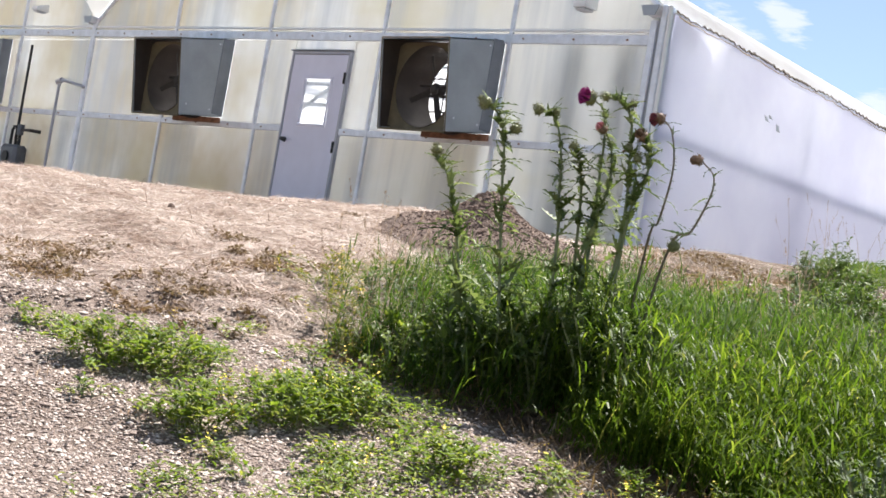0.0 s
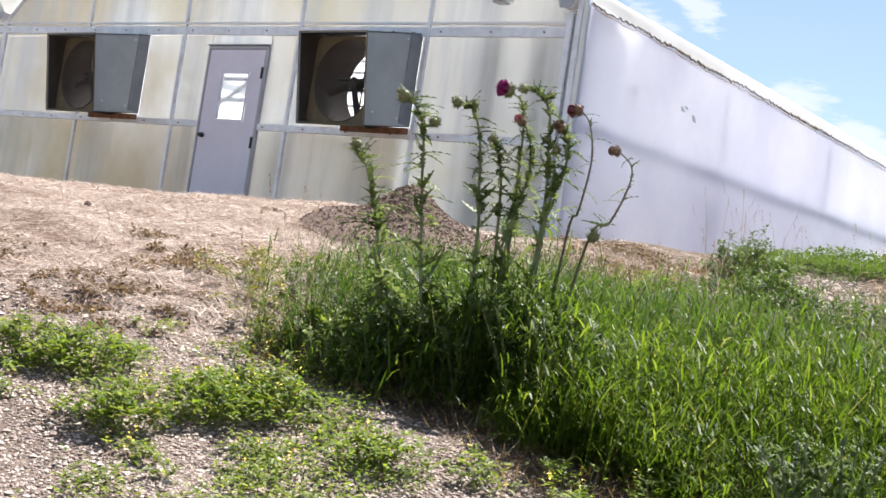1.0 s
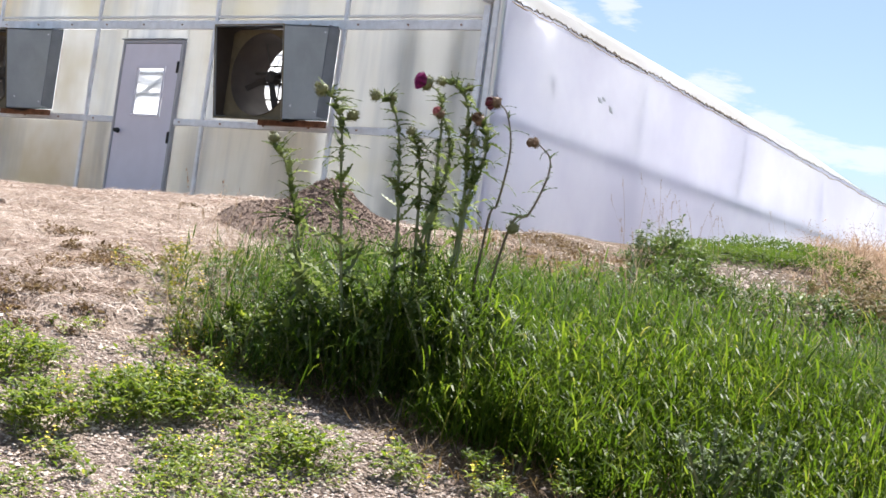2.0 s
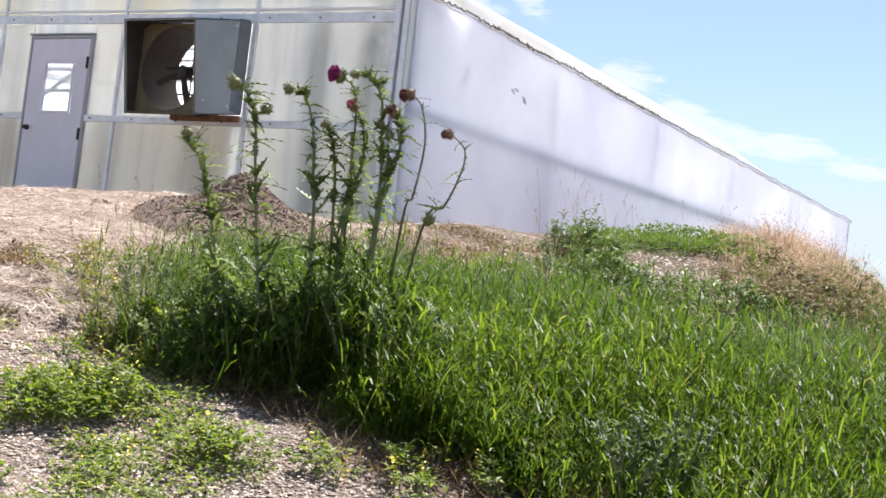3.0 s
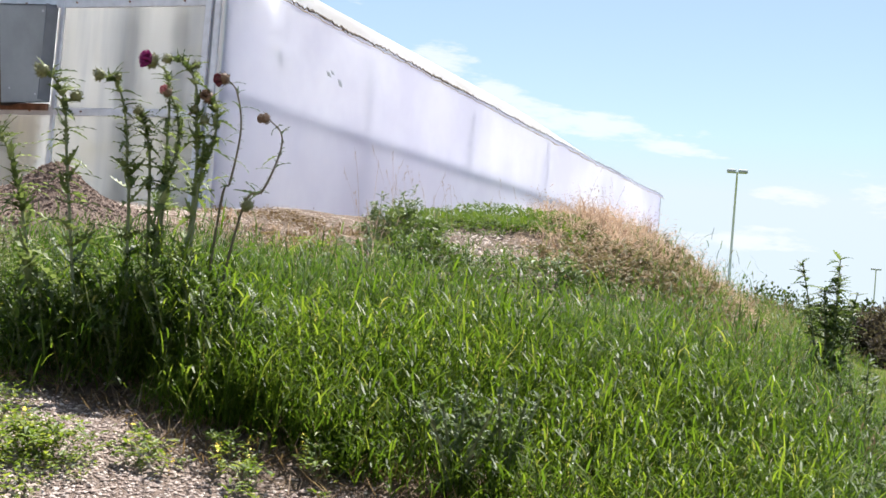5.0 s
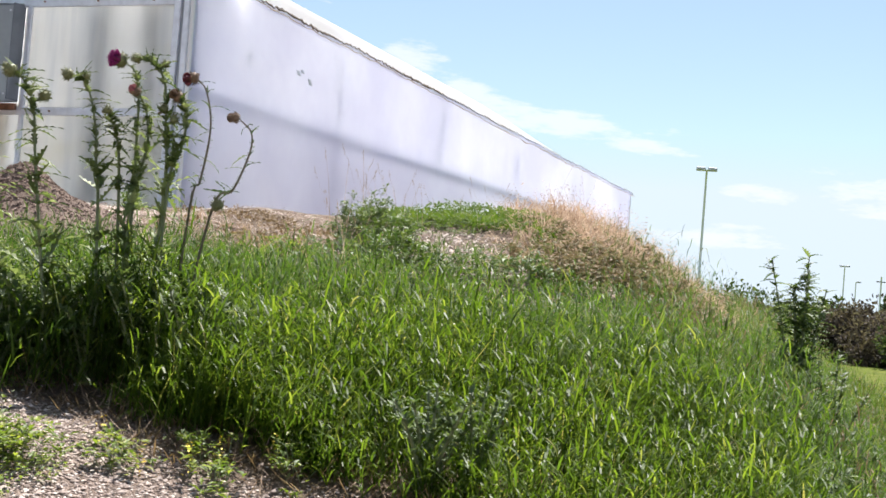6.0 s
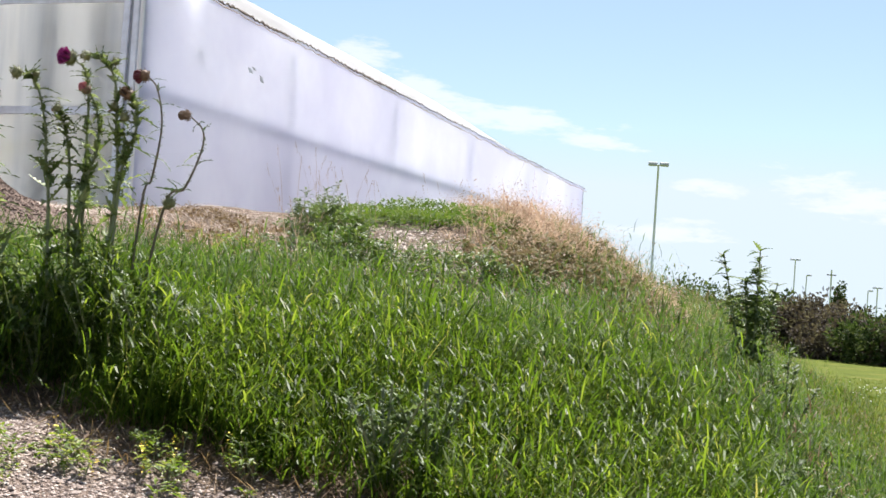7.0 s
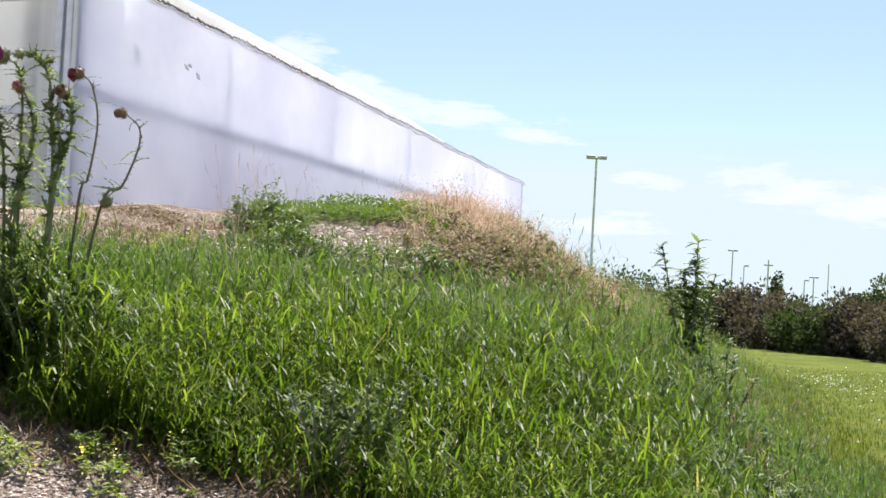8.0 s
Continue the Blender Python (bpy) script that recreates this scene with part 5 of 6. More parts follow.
for k, (x, y, r, h, n, fl) in enumerate([(-4.36, 2.86, 0.19, 0.13, 1300, 6), (-4.18, 2.96, 0.18, 0.12, 1100, 4), (-4.28, 3.18, 0.16, 0.07, 500, 4), (-3.64, 2.74, 0.15, 0.11, 900, 6), (-3.80, 2.92, 0.14, 0.07, 450, 10),
                                         (-3.62, 3.06, 0.17, 0.12, 1000, 16), (-3.60, 3.30, 0.17, 0.12, 1100, 8), (-3.76, 3.28, 0.15, 0.11, 700, 12), (-3.06, 3.26, 0.14, 0.10, 750, 8), (-3.28, 3.00, 0.17, 0.05, 420, 10),
                                         (-3.34, 2.66, 0.20, 0.05, 450, 8), (-3.10, 2.86, 0.20, 0.05, 400, 10), (-4.92, 2.88, 0.13, 0.06, 420, 0), (-4.78, 2.98, 0.12, 0.06, 350, 2), (-3.96, 3.72, 0.13, 0.10, 500, 6),
                                         (-4.22, 3.66, 0.14, 0.08, 380, 8), (-3.42, 3.50, 0.12, 0.05, 240, 4), (-2.80, 3.42, 0.15, 0.06, 420, 6), (-2.55, 3.55, 0.15, 0.07, 420, 4), (-3.98, 2.56, 0.09, 0.04, 160, 0), (-4.62, 3.60, 0.16, 0.05, 220, 2),
                                         (-2.92, 3.58, 0.10, 0.07, 260, 4), (-2.68, 3.70, 0.12, 0.10, 420, 4), (-2.42, 3.78, 0.14, 0.10, 520, 4), (-3.30, 3.30, 0.10, 0.06, 240, 4)]):
    weed_clump(x, y, r * (1.3 if n > 600 else 1.05), h * (1.25 if n > 600 else 1.0), int(n * (0.85 if n > 600 else 0.3)), int(fl * 0.3), 40 + k, LY if fl > 5 else LW, 1.2)
# thin yellow-green weeds at the edge of the straw
for k, (x, y, r, h, n, fl) in enumerate([(-5.20, 4.45, 0.22, 0.22, 420, 12), (-4.85, 4.25, 0.22, 0.22, 480, 12), (-4.55, 4.10, 0.22, 0.22, 520, 10), (-4.35, 3.95, 0.18, 0.16, 480, 8), (-5.35, 4.85, 0.25, 0.22, 380, 8)]):
    weed_clump(x, y, r * 1.25, h * 0.75, int(n * 0.8), fl // 3, 90 + k, "thin yellow-green weeds along the straw edge", 1.0, M_MUSTARD)

# bushy weeds, a green mat and drying weeds on the bank top
L_BUSH, L_MAT, L_OLIVE = "bushy dark green weed on the bank top", "low mat of bright green weeds on the bank top", "olive drying weeds at the edge of dry grass"
for k, (az, d, r, h, n, big, lab) in enumerate([(31.0, 9.6, 0.24, 0.34, 900, 1.4, L_BUSH), (30.4, 9.9, 0.30, 0.42, 1200, 1.4, L_BUSH), (29.7, 10.0, 0.28, 0.34, 900, 1.4, L_BUSH), (33.4, 8.6, 0.25, 0.16, 350, 1.4, "thin green weed on the bank top"),
                                              (28.6, 11.6, 0.40, 0.07, 900, 1.1, L_MAT), (27.5, 11.8, 0.45, 0.08, 1000, 1.1, L_MAT), (26.4, 12.0, 0.45, 0.07, 900, 1.1, L_MAT), (35.0, 8.2, 0.22, 0.14, 300, 1.4, "thin green weed on the bank top"),
                                              (23.8, 10.0, 0.40, 0.20, 900, 1.6, L_OLIVE), (22.4, 10.2, 0.45, 0.24, 1100, 1.6, L_OLIVE), (21.0, 10.4, 0.45, 0.24, 1100, 1.6, L_OLIVE), (19.5, 10.3, 0.45, 0.26, 1100, 1.6, L_OLIVE), (18.0, 10.4, 0.45, 0.28, 900, 1.6, L_OLIVE), (20.2, 11.6, 0.4, 0.26, 800, 1.6, L_OLIVE), (22.9, 11.2, 0.35, 0.2, 500, 1.6, L_OLIVE), (18.3, 13.6, 0.4, 0.25, 500, 1.7, L_OLIVE), (16.6, 10.8, 0.45, 0.3, 800, 1.6, L_OLIVE), (23.2, 9.1, 0.38, 0.24, 900, 1.5, L_OLIVE), (21.6, 9.3, 0.40, 0.26, 1000, 1.5, L_OLIVE), (20.0, 9.2, 0.40, 0.26, 1000, 1.5, L_OLIVE), (18.4, 9.4, 0.40, 0.28, 900, 1.5, L_OLIVE)]):
    p = spot_at(az, d)
    weed_clump(p.x, p.y, r, h, n, 0, 130 + k, lab, big, M_OLIVE if lab == L_OLIVE else (M_BUSH if lab == L_BUSH else (M_MAT if lab == L_MAT else None)))


# tall fine-leaved weeds crowding the foot of the thistles
for k, (az, d, r, h, n) in enumerate([(46.6, 6.1, 0.20, 0.34, 330), (45.6, 5.9, 0.20, 0.42, 400), (44.6, 6.2, 0.20, 0.46, 420), (43.6, 5.8, 0.20, 0.44, 420), (42.6, 6.1, 0.20, 0.48, 440), (41.6, 5.8, 0.20, 0.46, 420), (40.4, 6.0, 0.20, 0.46, 420), (39.2, 5.9, 0.20, 0.44, 400), (46.0, 5.6, 0.16, 0.24, 260), (44.4, 5.5, 0.16, 0.28, 280)]):
    p = spot_at(az, d)
    weed_clump(p.x, p.y, r, h, n, 0, 450 + k, "tall fine-leaved green weed below the thistles", 1.15, (M_BUSH, M_BUSHLEAF, M_THISTLE)[k % 3])


# dead brown weeds lying in the straw
def dead_clump(x, y, r, n, seed, tall=1.0):
    rnd = random.Random(seed)
    at = Vector((x, y, ground_z(x, y)))
    t = thing("dead_weed", at, "dead brown weed collapsed on the straw", "weed", "dead weeds in the straw")
    s_ = Soup()
    heart = [(rnd.gauss(0, r * 0.9), rnd.gauss(0, r * 0.9), r * rnd.uniform(0.3, 1.0)) for k in range(5)]
    for k in range(n):
        hx, hy, hr = heart[k % 5]
        th, q = rnd.uniform(0, 6.28), hr * math.sqrt(rnd.random())
        px, py = hx + math.cos(th) * q, hy + math.sin(th) * q
        pz = ground_z(x + px, y + py) - at.z
        if k % 4:
            leaflet(s_, Vector((px, py, pz + 0.03 * tall * rnd.random() ** 2)), Vector((rnd.gauss(0, 1), rnd.gauss(0, 1), rnd.gauss(0, 0.6))), Vector((rnd.gauss(0, 0.6), rnd.gauss(0, 0.6), 1)), tall * rnd.uniform(0.012, 0.042), tall * rnd.uniform(0.006, 0.020))
        else:
            blade(s_, (px, py, pz + 0.005), tall * rnd.uniform(0.04, 0.15), tall * rnd.uniform(0.0012, 0.003), rnd.uniform(0, 6.28), rnd.uniform(1.25, 1.6), rnd.uniform(-0.5, 0.5), 3)
    tagged(s_.done("dead_foliage", M_DEADBROWN, t), kind="stuff")


for k, (x, y, r, n) in enumerate([(-5.82, 4.60, 0.17, 520), (-5.62, 4.50, 0.14, 380), (-5.45, 4.36, 0.12, 260), (-6.13, 3.69, 0.20, 420), (-5.75, 3.42, 0.18, 420), (-5.50, 3.36, 0.15, 260), (-5.29, 3.70, 0.14, 360), (-5.08, 3.52, 0.12, 280), (-4.95, 3.80, 0.10, 160), (-6.9, 6.4, 0.2, 200), (-4.25, 3.80, 0.14, 300), (-4.02, 3.90, 0.14, 260), (-6.45, 4.85, 0.12, 160), (-4.7, 3.4, 0.12, 140), (-5.75, 7.75, 0.30, 420), (-5.35, 7.85, 0.28, 380), (-5.9, 8.6, 0.35, 460), (-5.4, 8.9, 0.32, 420), (-5.0, 7.75, 0.22, 260), (-6.5, 8.9, 0.3, 320)]):
    dead_clump(x, y, r, int(n * 1.7), 170 + k, 1.15 if y > 7 else 1.0)
bm = B()
bmesh.ops.create_icosphere(bm, subdivisions=2, radius=0.022)
for v in bm.verts:
    v.co *= 1 + 0.35 * noise.noise(v.co * 30)
rk = part("rock", bm, M_SOILPILE)
rk.location = (-7.30, 5.03, ground_z(-7.30, 5.03) + 0.012)
tagged(rk, "small dark rock lying on the straw", "rock")

# ---------------------------------------------------------------- soil pile
pile_at = Vector((-6.42, 6.76, ground_z(-6.42, 6.76)))
pile = thing("soil_pile", pile_at, "small heap of dark crumbly soil", "soil pile")


def pile_h(x, y):
    r = math.hypot(x, y)
    return 0.31 * math.exp(-(r / 0.34) ** 1.6) + 0.03 * lumps(x + 3, y, 4.0) * math.exp(-(r / 0.6) ** 2) + 0.016 * lumps(x, y, 11) + 0.012 * lumps(x, y, 27)


s = Soup()
N = 110
pv = []
for j in range(N + 1):
    for i in range(N + 1):
        x, y = -0.95 + 1.9 * i / N, -0.95 + 1.9 * j / N
        r = math.hypot(x, y)
        pv.append((x, y, ground_z(pile_at.x + x, pile_at.y + y) - pile_at.z + pile_h(x, y) + 0.02 - 0.10 * step(r, 0.5, 0.85)))
s.add(pv, [(j * (N + 1) + i, j * (N + 1) + i + 1, (j + 1) * (N + 1) + i + 1, (j + 1) * (N + 1) + i) for j in range(N) for i in range(N)])
s.done("mound", M_SOILPILE, pile, True)


def pebble(soup, p, a, b, c, rnd):
    """A small rounded stone of eight faces."""
    th = rnd.uniform(0, math.pi)
    ct, st_ = math.cos(th), math.sin(th)
    vs = []
    for x, y, z in ((1, 0, 0), (0, 1, 0), (-1, 0, 0), (0, -1, 0), (0, 0, 1), (0, 0, -1)):
        x, y, z = x * a * rnd.uniform(0.8, 1.2), y * b * rnd.uniform(0.8, 1.2), z * c
        x, y = x + 0.3 * rnd.uniform(-a, a) * (z != 0), y + 0.3 * rnd.uniform(-b, b) * (z != 0)
        vs.append((p[0] + ct * x - st_ * y, p[1] + st_ * x + ct * y, p[2] + z))
    soup.add(vs, [(0, 1, 4), (1, 2, 4), (2, 3, 4), (3, 0, 4), (1, 0, 5), (2, 1, 5), (3, 2, 5), (0, 3, 5)])


s = Soup()
for k in range(8000):
    x, y = rng.gauss(0, 0.30), rng.gauss(0, 0.30)
    q = 0.003 + 0.009 * rng.random() ** 3
    pebble(s, (x, y, ground_z(pile_at.x + x, pile_at.y + y) - pile_at.z + pile_h(x, y) + 0.02 - 0.10 * step(math.hypot(x, y), 0.5, 0.85) + q * 0.3), q, q * 0.8, q * 0.7, rng)
tagged(s.done("loose_soil", M_CRUMB, pile), kind="stuff")

# ---------------------------------------------------------------- gravel, straw and grass
s = Soup()
k = 0
while k < 43000:
    az, d = rng.uniform(27, 63.5), 3.5 + 3.4 * rng.random() ** 1.2
    a = radians(az)
    x, y = -math.sin(a) * d, math.cos(a) * d
    cover = straw_at(x, y)
    if rng.random() > step(d, 3.2, 3.9) * step(az, 26, 31) * step(az, 64, 60.5):
        continue
    if rng.random() < cover * 0.97 or (y > 4.45 and az < 46) or rng.random() < 0.95 * soil_shade_at(x, y):
        continue
    q = rng.uniform(0.0028, 0.0078) * (1.9 if rng.random() < 0.06 else 1)
    pebble(s, (x, y, ground_z(x, y) + q * 0.25), q * 1.25, q * 0.85, q * 0.6, rng)
    k += 1
tagged(s.done("gravel", M_STONE, None, False), "loose pale grey and pinkish gravel stones", "gravel", kind="stuff")
s = Soup()
for k in range(2600):
    az, d = rng.uniform(24, 29.5), rng.uniform(9.0, 11.4)
    p = spot_at(az, d)
    q = rng.uniform(0.005, 0.014) * (2.2 if rng.random() < 0.05 else 1)
    pebble(s, (p.x, p.y, p.z + q * 0.2), q * 1.2, q * 0.9, q * 0.7, rng)
tagged(s.done("bank_gravel", M_STONE), "pale pinkish gravel and clods on the bank top", "gravel", kind="stuff")
s = Soup()
for k in range(8000):
    az, d = rng.uniform(30.5, 38), rng.uniform(7.4, 10.0)
    p = spot_at(az, d)
    q = rng.uniform(0.004, 0.010) * (2.4 if rng.random() < 0.05 else 1)
    pebble(s, (p.x, p.y, p.z + q * 0.2), q * 1.2, q * 0.9, q * 0.7, rng)
tagged(s.done("crest_clods", M_CRUMB), "brown soil clods on the bare crest", "soil", kind="stuff")

s = Soup()
k = 0
while k < 62000:
    az, d = rng.uniform(28, 66), 5.2 + 11 * rng.random() ** 1.5
    a = radians(az)
    x, y = -math.sin(a) * d, math.cos(a) * d
    if y > 10.1:
        continue
    c = straw_at(x, y)
    if rng.random() > c:
        continue
    th, ln, w = rng.uniform(0, 6.28), 0.025 + 0.12 * rng.random() ** 2.2, rng.uniform(0.0008, 0.0021)
    cx, cy = math.cos(th), math.sin(th)
    up0, up1 = rng.uniform(0.0, 0.012), 0.003 + 0.03 * rng.random() ** 3
    bend = rng.uniform(-0.05, 0.05)
    vs = []
    for j in range(3):
        q = (j - 1) * ln / 2
        px, py = x + cx * q - cy * bend * (1 - abs(j - 1)), y + cy * q + cx * bend * (1 - abs(j - 1))
        pz = ground_z(px, py) + (up0, 0.008, up1)[j]
        vs += [(px - cy * w, py + cx * w, pz), (px + cy * w, py - cx * w, pz + w * 0.6)]
    s.add(vs, [(0, 1, 3, 2), (2, 3, 5, 4)])
    k += 1
for k in range(500):
    az, d = rng.uniform(44, 64), rng.uniform(6.2, 10.5)
    p = spot_at(az, d)
    if p.y > 10 or rng.random() > straw_at(p.x, p.y):
        continue
    blade(s, (p.x, p.y, p.z + 0.004), rng.uniform(0.10, 0.34), rng.uniform(0.0022, 0.0045), rng.uniform(0, 6.28), rng.uniform(1.15, 1.5), rng.uniform(0.0, 0.5), 5)
tagged(s.done("straw", M_STRAW), "scattered dry straw and dead stalks", "straw", kind="stuff")


def grass_here(x, y):
    """Density of the tall green grass, 0 to 1."""
    az, d = bearing(x, y)
    edge = step(x - foot(y) + 0.25 * lumps(x, y, 1.7), 1.05, 0.45)
    if edge <= 0 or az < 5:
        return 0.0
    front = step(y + 0.16 * lumps(x, y, 2.2) + 0.12 * step(az, 33, 36) - 0.32 * math.exp(-((az - 40.2) / 2.7) ** 2), 3.78, 4.05)
    left = step(az + 3.0 * lumps(x, y, 1.5) + 1.4 * lumps(x, y, 4.0) + 0.9 * max(0, d - 6.5), 49.5, 44.0) ** 1.5
    back = max(step(d + 0.8 * lumps(x + 4, y, 0.9), 8.9, 7.6), 0.4 * step(d + 1.2 * lumps(x, y + 8, 1.3), 9.8, 8.6) * step(az, 32, 30)) if az > 22 else 1 - 0.85 * step(d + 0.6 * lumps(x, y, 1.2), 7.5, 9.2) * step(az, 15, 18)
    if az < 30:
        front *= 0.45 + 0.35 * step(y, 4.4, 5.4)
    gaps = 0.25 + 0.75 * step(lumps(x + 2, y, 3.1), -0.45, 0.05)
    return front * left * max(back, 0.05 if az < 30 else 0.0) * gaps * edge


def grass_height(x, y, az, d):
    tuft = lumps(x, y, 1.6) + 0.6 * lumps(x, y + 7, 4.5)
    h = 0.45 + 0.19 * tuft
    h *= 1.0 - 0.5 * step(d, 5.6, 8.8) * (step(az, 17, 23) if az < 24 else 1)
    h *= 1 - (0.25 + 0.35 * step(az, 36, 31)) * step(y, 4.2 + 0.8 * step(az, 36, 30), 3.85)
    h *= 0.78 if az < 13 else 1.0
    h *= 1 - 0.12 * step(d, 5.2, 6.4) * step(az, 37, 40)
    h *= 1 - 0.3 * step(d, 6.8, 7.6) * step(az, 23, 25) * step(az, 30.5, 29)
    return h * (1.0 - 0.06 * step(az, 40, 43) - 0.22 * step(az, 44, 48))


def culm(soup, p, h, az, lean, wide=1.0):
    """A leafy grass stem: blades part from it on alternate sides, arch over and let their tips hang."""
    blade(soup, p, h, 0.0030, az, lean, 0.35, 3)
    n = rng.randint(5, 7)
    th = rng.uniform(0, 6.28)
    for j in range(n):
        t = (0.12 + 0.84 * j / (n - 1)) * rng.uniform(0.92, 1.06)
        q = t * h
        ang = lean + 0.17 * t
        b = (p[0] + math.cos(az) * math.sin(ang) * q, p[1] + math.sin(az) * math.sin(ang) * q, p[2] + math.cos(ang) * q)
        th += math.pi + rng.gauss(0, 0.6)
        ln = (0.075 + 0.20 * h) * rng.uniform(0.55, 1.35) * (1.1 - 0.35 * t)
        blade(soup, b, ln, rng.uniform(0.0042, 0.0088) * wide, th, rng.uniform(0.2, 1.2), abs(rng.gauss(1.3, 0.8)), 4 if wide == 1.0 else 3)


def upper(x, y, az, d):
    """Whether the finer, darker grass of the upper bank stands here."""
    return d + 0.9 * lumps(x, y, 1.1) + rng.gauss(0, 0.35) > 6.1 - 0.03 * (az - 30)


s, s2 = Soup(), Soup()
k = 0
while k < 17500:
    az, d = rng.uniform(5.5, 49), 4.0 + 8.5 * rng.random() ** 1.25
    a = radians(az)
    x, y = -math.sin(a) * d, math.cos(a) * d
    if rng.random() > grass_here(x, y):
        continue
    k += 1
    lie = 0.2 + 2.6 * lumps(x + 20, y, 0.8) + rng.gauss(0, 0.7)
    fine_one = upper(x, y, az, d)
    culm(s2 if fine_one else s, (x, y, ground_z(x, y) - 0.01), grass_height(x, y, az, d) * rng.uniform(0.45, 1.08), lie, abs(rng.gauss(0, 0.34)), 0.72 if fine_one else 1.0)
k = 0
while k < 9500:
    az, d = rng.uniform(6, 49), 4.0 + 8.5 * rng.random() ** 1.25
    a = radians(az)
    x, y = -math.sin(a) * d, math.cos(a) * d
    if rng.random() > grass_here(x, y):
        continue
    fine_one = upper(x, y, az, d)
    blade(s2 if fine_one else s, (x, y, ground_z(x, y) - 0.01), grass_height(x, y, az, d) * rng.uniform(0.35, 0.8), rng.uniform(0.0035, 0.0075) * (0.72 if fine_one else 1), rng.uniform(0, 6.28), rng.uniform(0.05, 0.8), rng.uniform(0.5, 2.3))
    k += 1
tagged(s2.done("fine_grass", M_GRASSDARK), "finer dark green grass on the upper bank", "grass", kind="stuff")
tagged(s.done("tall_grass", M_GRASS), "dense tall bright green grass on the bank", "grass", kind="stuff")

# small whitish leaflets in the grass: glints on the blades, made as pale pieces
s = Soup()
k = 0
while k < 1500:
    az, d = rng.uniform(7, 42), 4.1 + 5.5 * rng.random()
    a = radians(az)
    x, y = -math.sin(a) * d, math.cos(a) * d
    if rng.random() > grass_here(x, y):
        continue
    k += 1
    p = Vector((x, y, ground_z(x, y) + grass_height(x, y, az, d) * rng.uniform(0.3, 0.85)))
    leaflet(s, p, Vector((rng.gauss(0, 1), rng.gauss(0, 1), rng.gauss(0, 0.6))), Vector((0, 0, 1)), rng.uniform(0.012, 0.038), rng.uniform(0.003, 0.006))
tagged(s.done("glint_leaflets", M_GLINT), "small pale leaflets standing in for glints on the grass", "grass", kind="stuff")

# small tan tufts on the bare crest
s = Soup()
for k in range(46):
    p = spot_at(rng.uniform(30.8, 37.5), rng.uniform(8.6, 10.6))
    n, h = rng.randint(10, 26), rng.uniform(0.05, 0.13)
    for j in range(n):
        a, q = rng.uniform(0, 6.28), abs(rng.gauss(0, 0.06))
        blade(s, (p.x + math.cos(a) * q, p.y + math.sin(a) * q, p.z - 0.005), h * rng.uniform(0.5, 1.2), rng.uniform(0.003, 0.006), rng.uniform(0, 6.28), rng.uniform(0.3, 1.3), rng.uniform(0.2, 1.6), 3)
tagged(s.done("crest_tufts", M_DRY), "small tan grass tufts on the bare crest", "grass", kind="stuff")

# rank green and tan growth down the bank's end
s, s2, s3 = Soup(), Soup(), Soup()
k = 0
while k < 5600:
    az, d = rng.uniform(8.8, 19.5), 7.6 + 22 * rng.random() ** 1.9
    a = radians(az)
    x, y = -math.sin(a) * d, math.cos(a) * d
    if x > foot(y) + 0.7 + 0.35 * lumps(x, y, 1.5) or x < foot(y) - 2.6:
        continue
    k += 1
    h = (0.42 - 0.18 * step(az, 14.5, 16.5)) * (1 + 0.5 * lumps(x, y, 1.2)) * rng.uniform(0.5, 1.1)
    h *= 1 - 0.45 * step(x - foot(y), -0.1, 0.7)
    tan = rng.random() < 0.15 + 0.5 * step(az, 14.5, 17.5)
    culm(s2 if tan else (s3 if rng.random() < 0.2 else s), (x, y, ground_z(x, y) - 0.01), h, rng.uniform(0, 6.28), abs(rng.gauss(0, 0.25)))
k = 0
while k < 1300:                                  # thick growth at the near foot of the bank's end
    az, d = rng.uniform(9.5, 14.5), rng.uniform(7.8, 12.5)
    a = radians(az)
    x, y = -math.sin(a) * d, math.cos(a) * d
    if abs(x - foot(y) + 0.25 * lumps(x, y, 1.5)) > 0.75:
        continue
    k += 1
    culm(s if rng.random() < 0.8 else s3, (x, y, ground_z(x, y) - 0.01), rng.uniform(0.2, 0.42), rng.uniform(0, 6.28), abs(rng.gauss(0, 0.3)))
tagged(s.done("rank_grass", M_GRASSDARK), "rank dark green grass at the end of bank", "grass", kind="stuff")
tagged(s3.done("rank_bright_grass", M_GRASS), "rank bright green grass at the end of bank", "grass", kind="stuff")
tagged(s2.done("tan_grass", M_SPIKE), "tan drying grass at the end of bank", "grass", kind="stuff")

# dry litter and runners along the grass edge
s = Soup()
k = 0
while k < 3600:
    az, d = rng.uniform(24, 47), rng.uniform(3.8, 5.9)
    a = radians(az)
    x, y = -math.sin(a) * d, math.cos(a) * d
    if rng.random() > soil_shade_at(x, y) or y > 4.3:
        continue
    blade(s, (x, y, ground_z(x, y) + 0.003), rng.uniform(0.04, 0.14), rng.uniform(0.002, 0.006), rng.uniform(0, 6.28), rng.uniform(0.9, 1.5), rng.uniform(-0.2, 0.4), 2)
    k += 1
for k in range(2600):
    az, d = rng.uniform(36, 60), rng.uniform(4.0, 6.4)
    p = spot_at(az, d)
    if lumps(p.x + 5, p.y, 2.1) + 0.5 * lumps(p.x, p.y, 6.0) > 0.1:
        blade(s, (p.x, p.y, p.z + 0.006), rng.uniform(0.015, 0.07), rng.uniform(0.0015, 0.004), rng.uniform(0, 6.28), rng.uniform(1.0, 1.55), rng.uniform(-0.2, 0.5), 2)
tagged(s.done("dry_litter", M_DEADBROWN), "brown dry litter along the grass edge", "litter", kind="stuff")

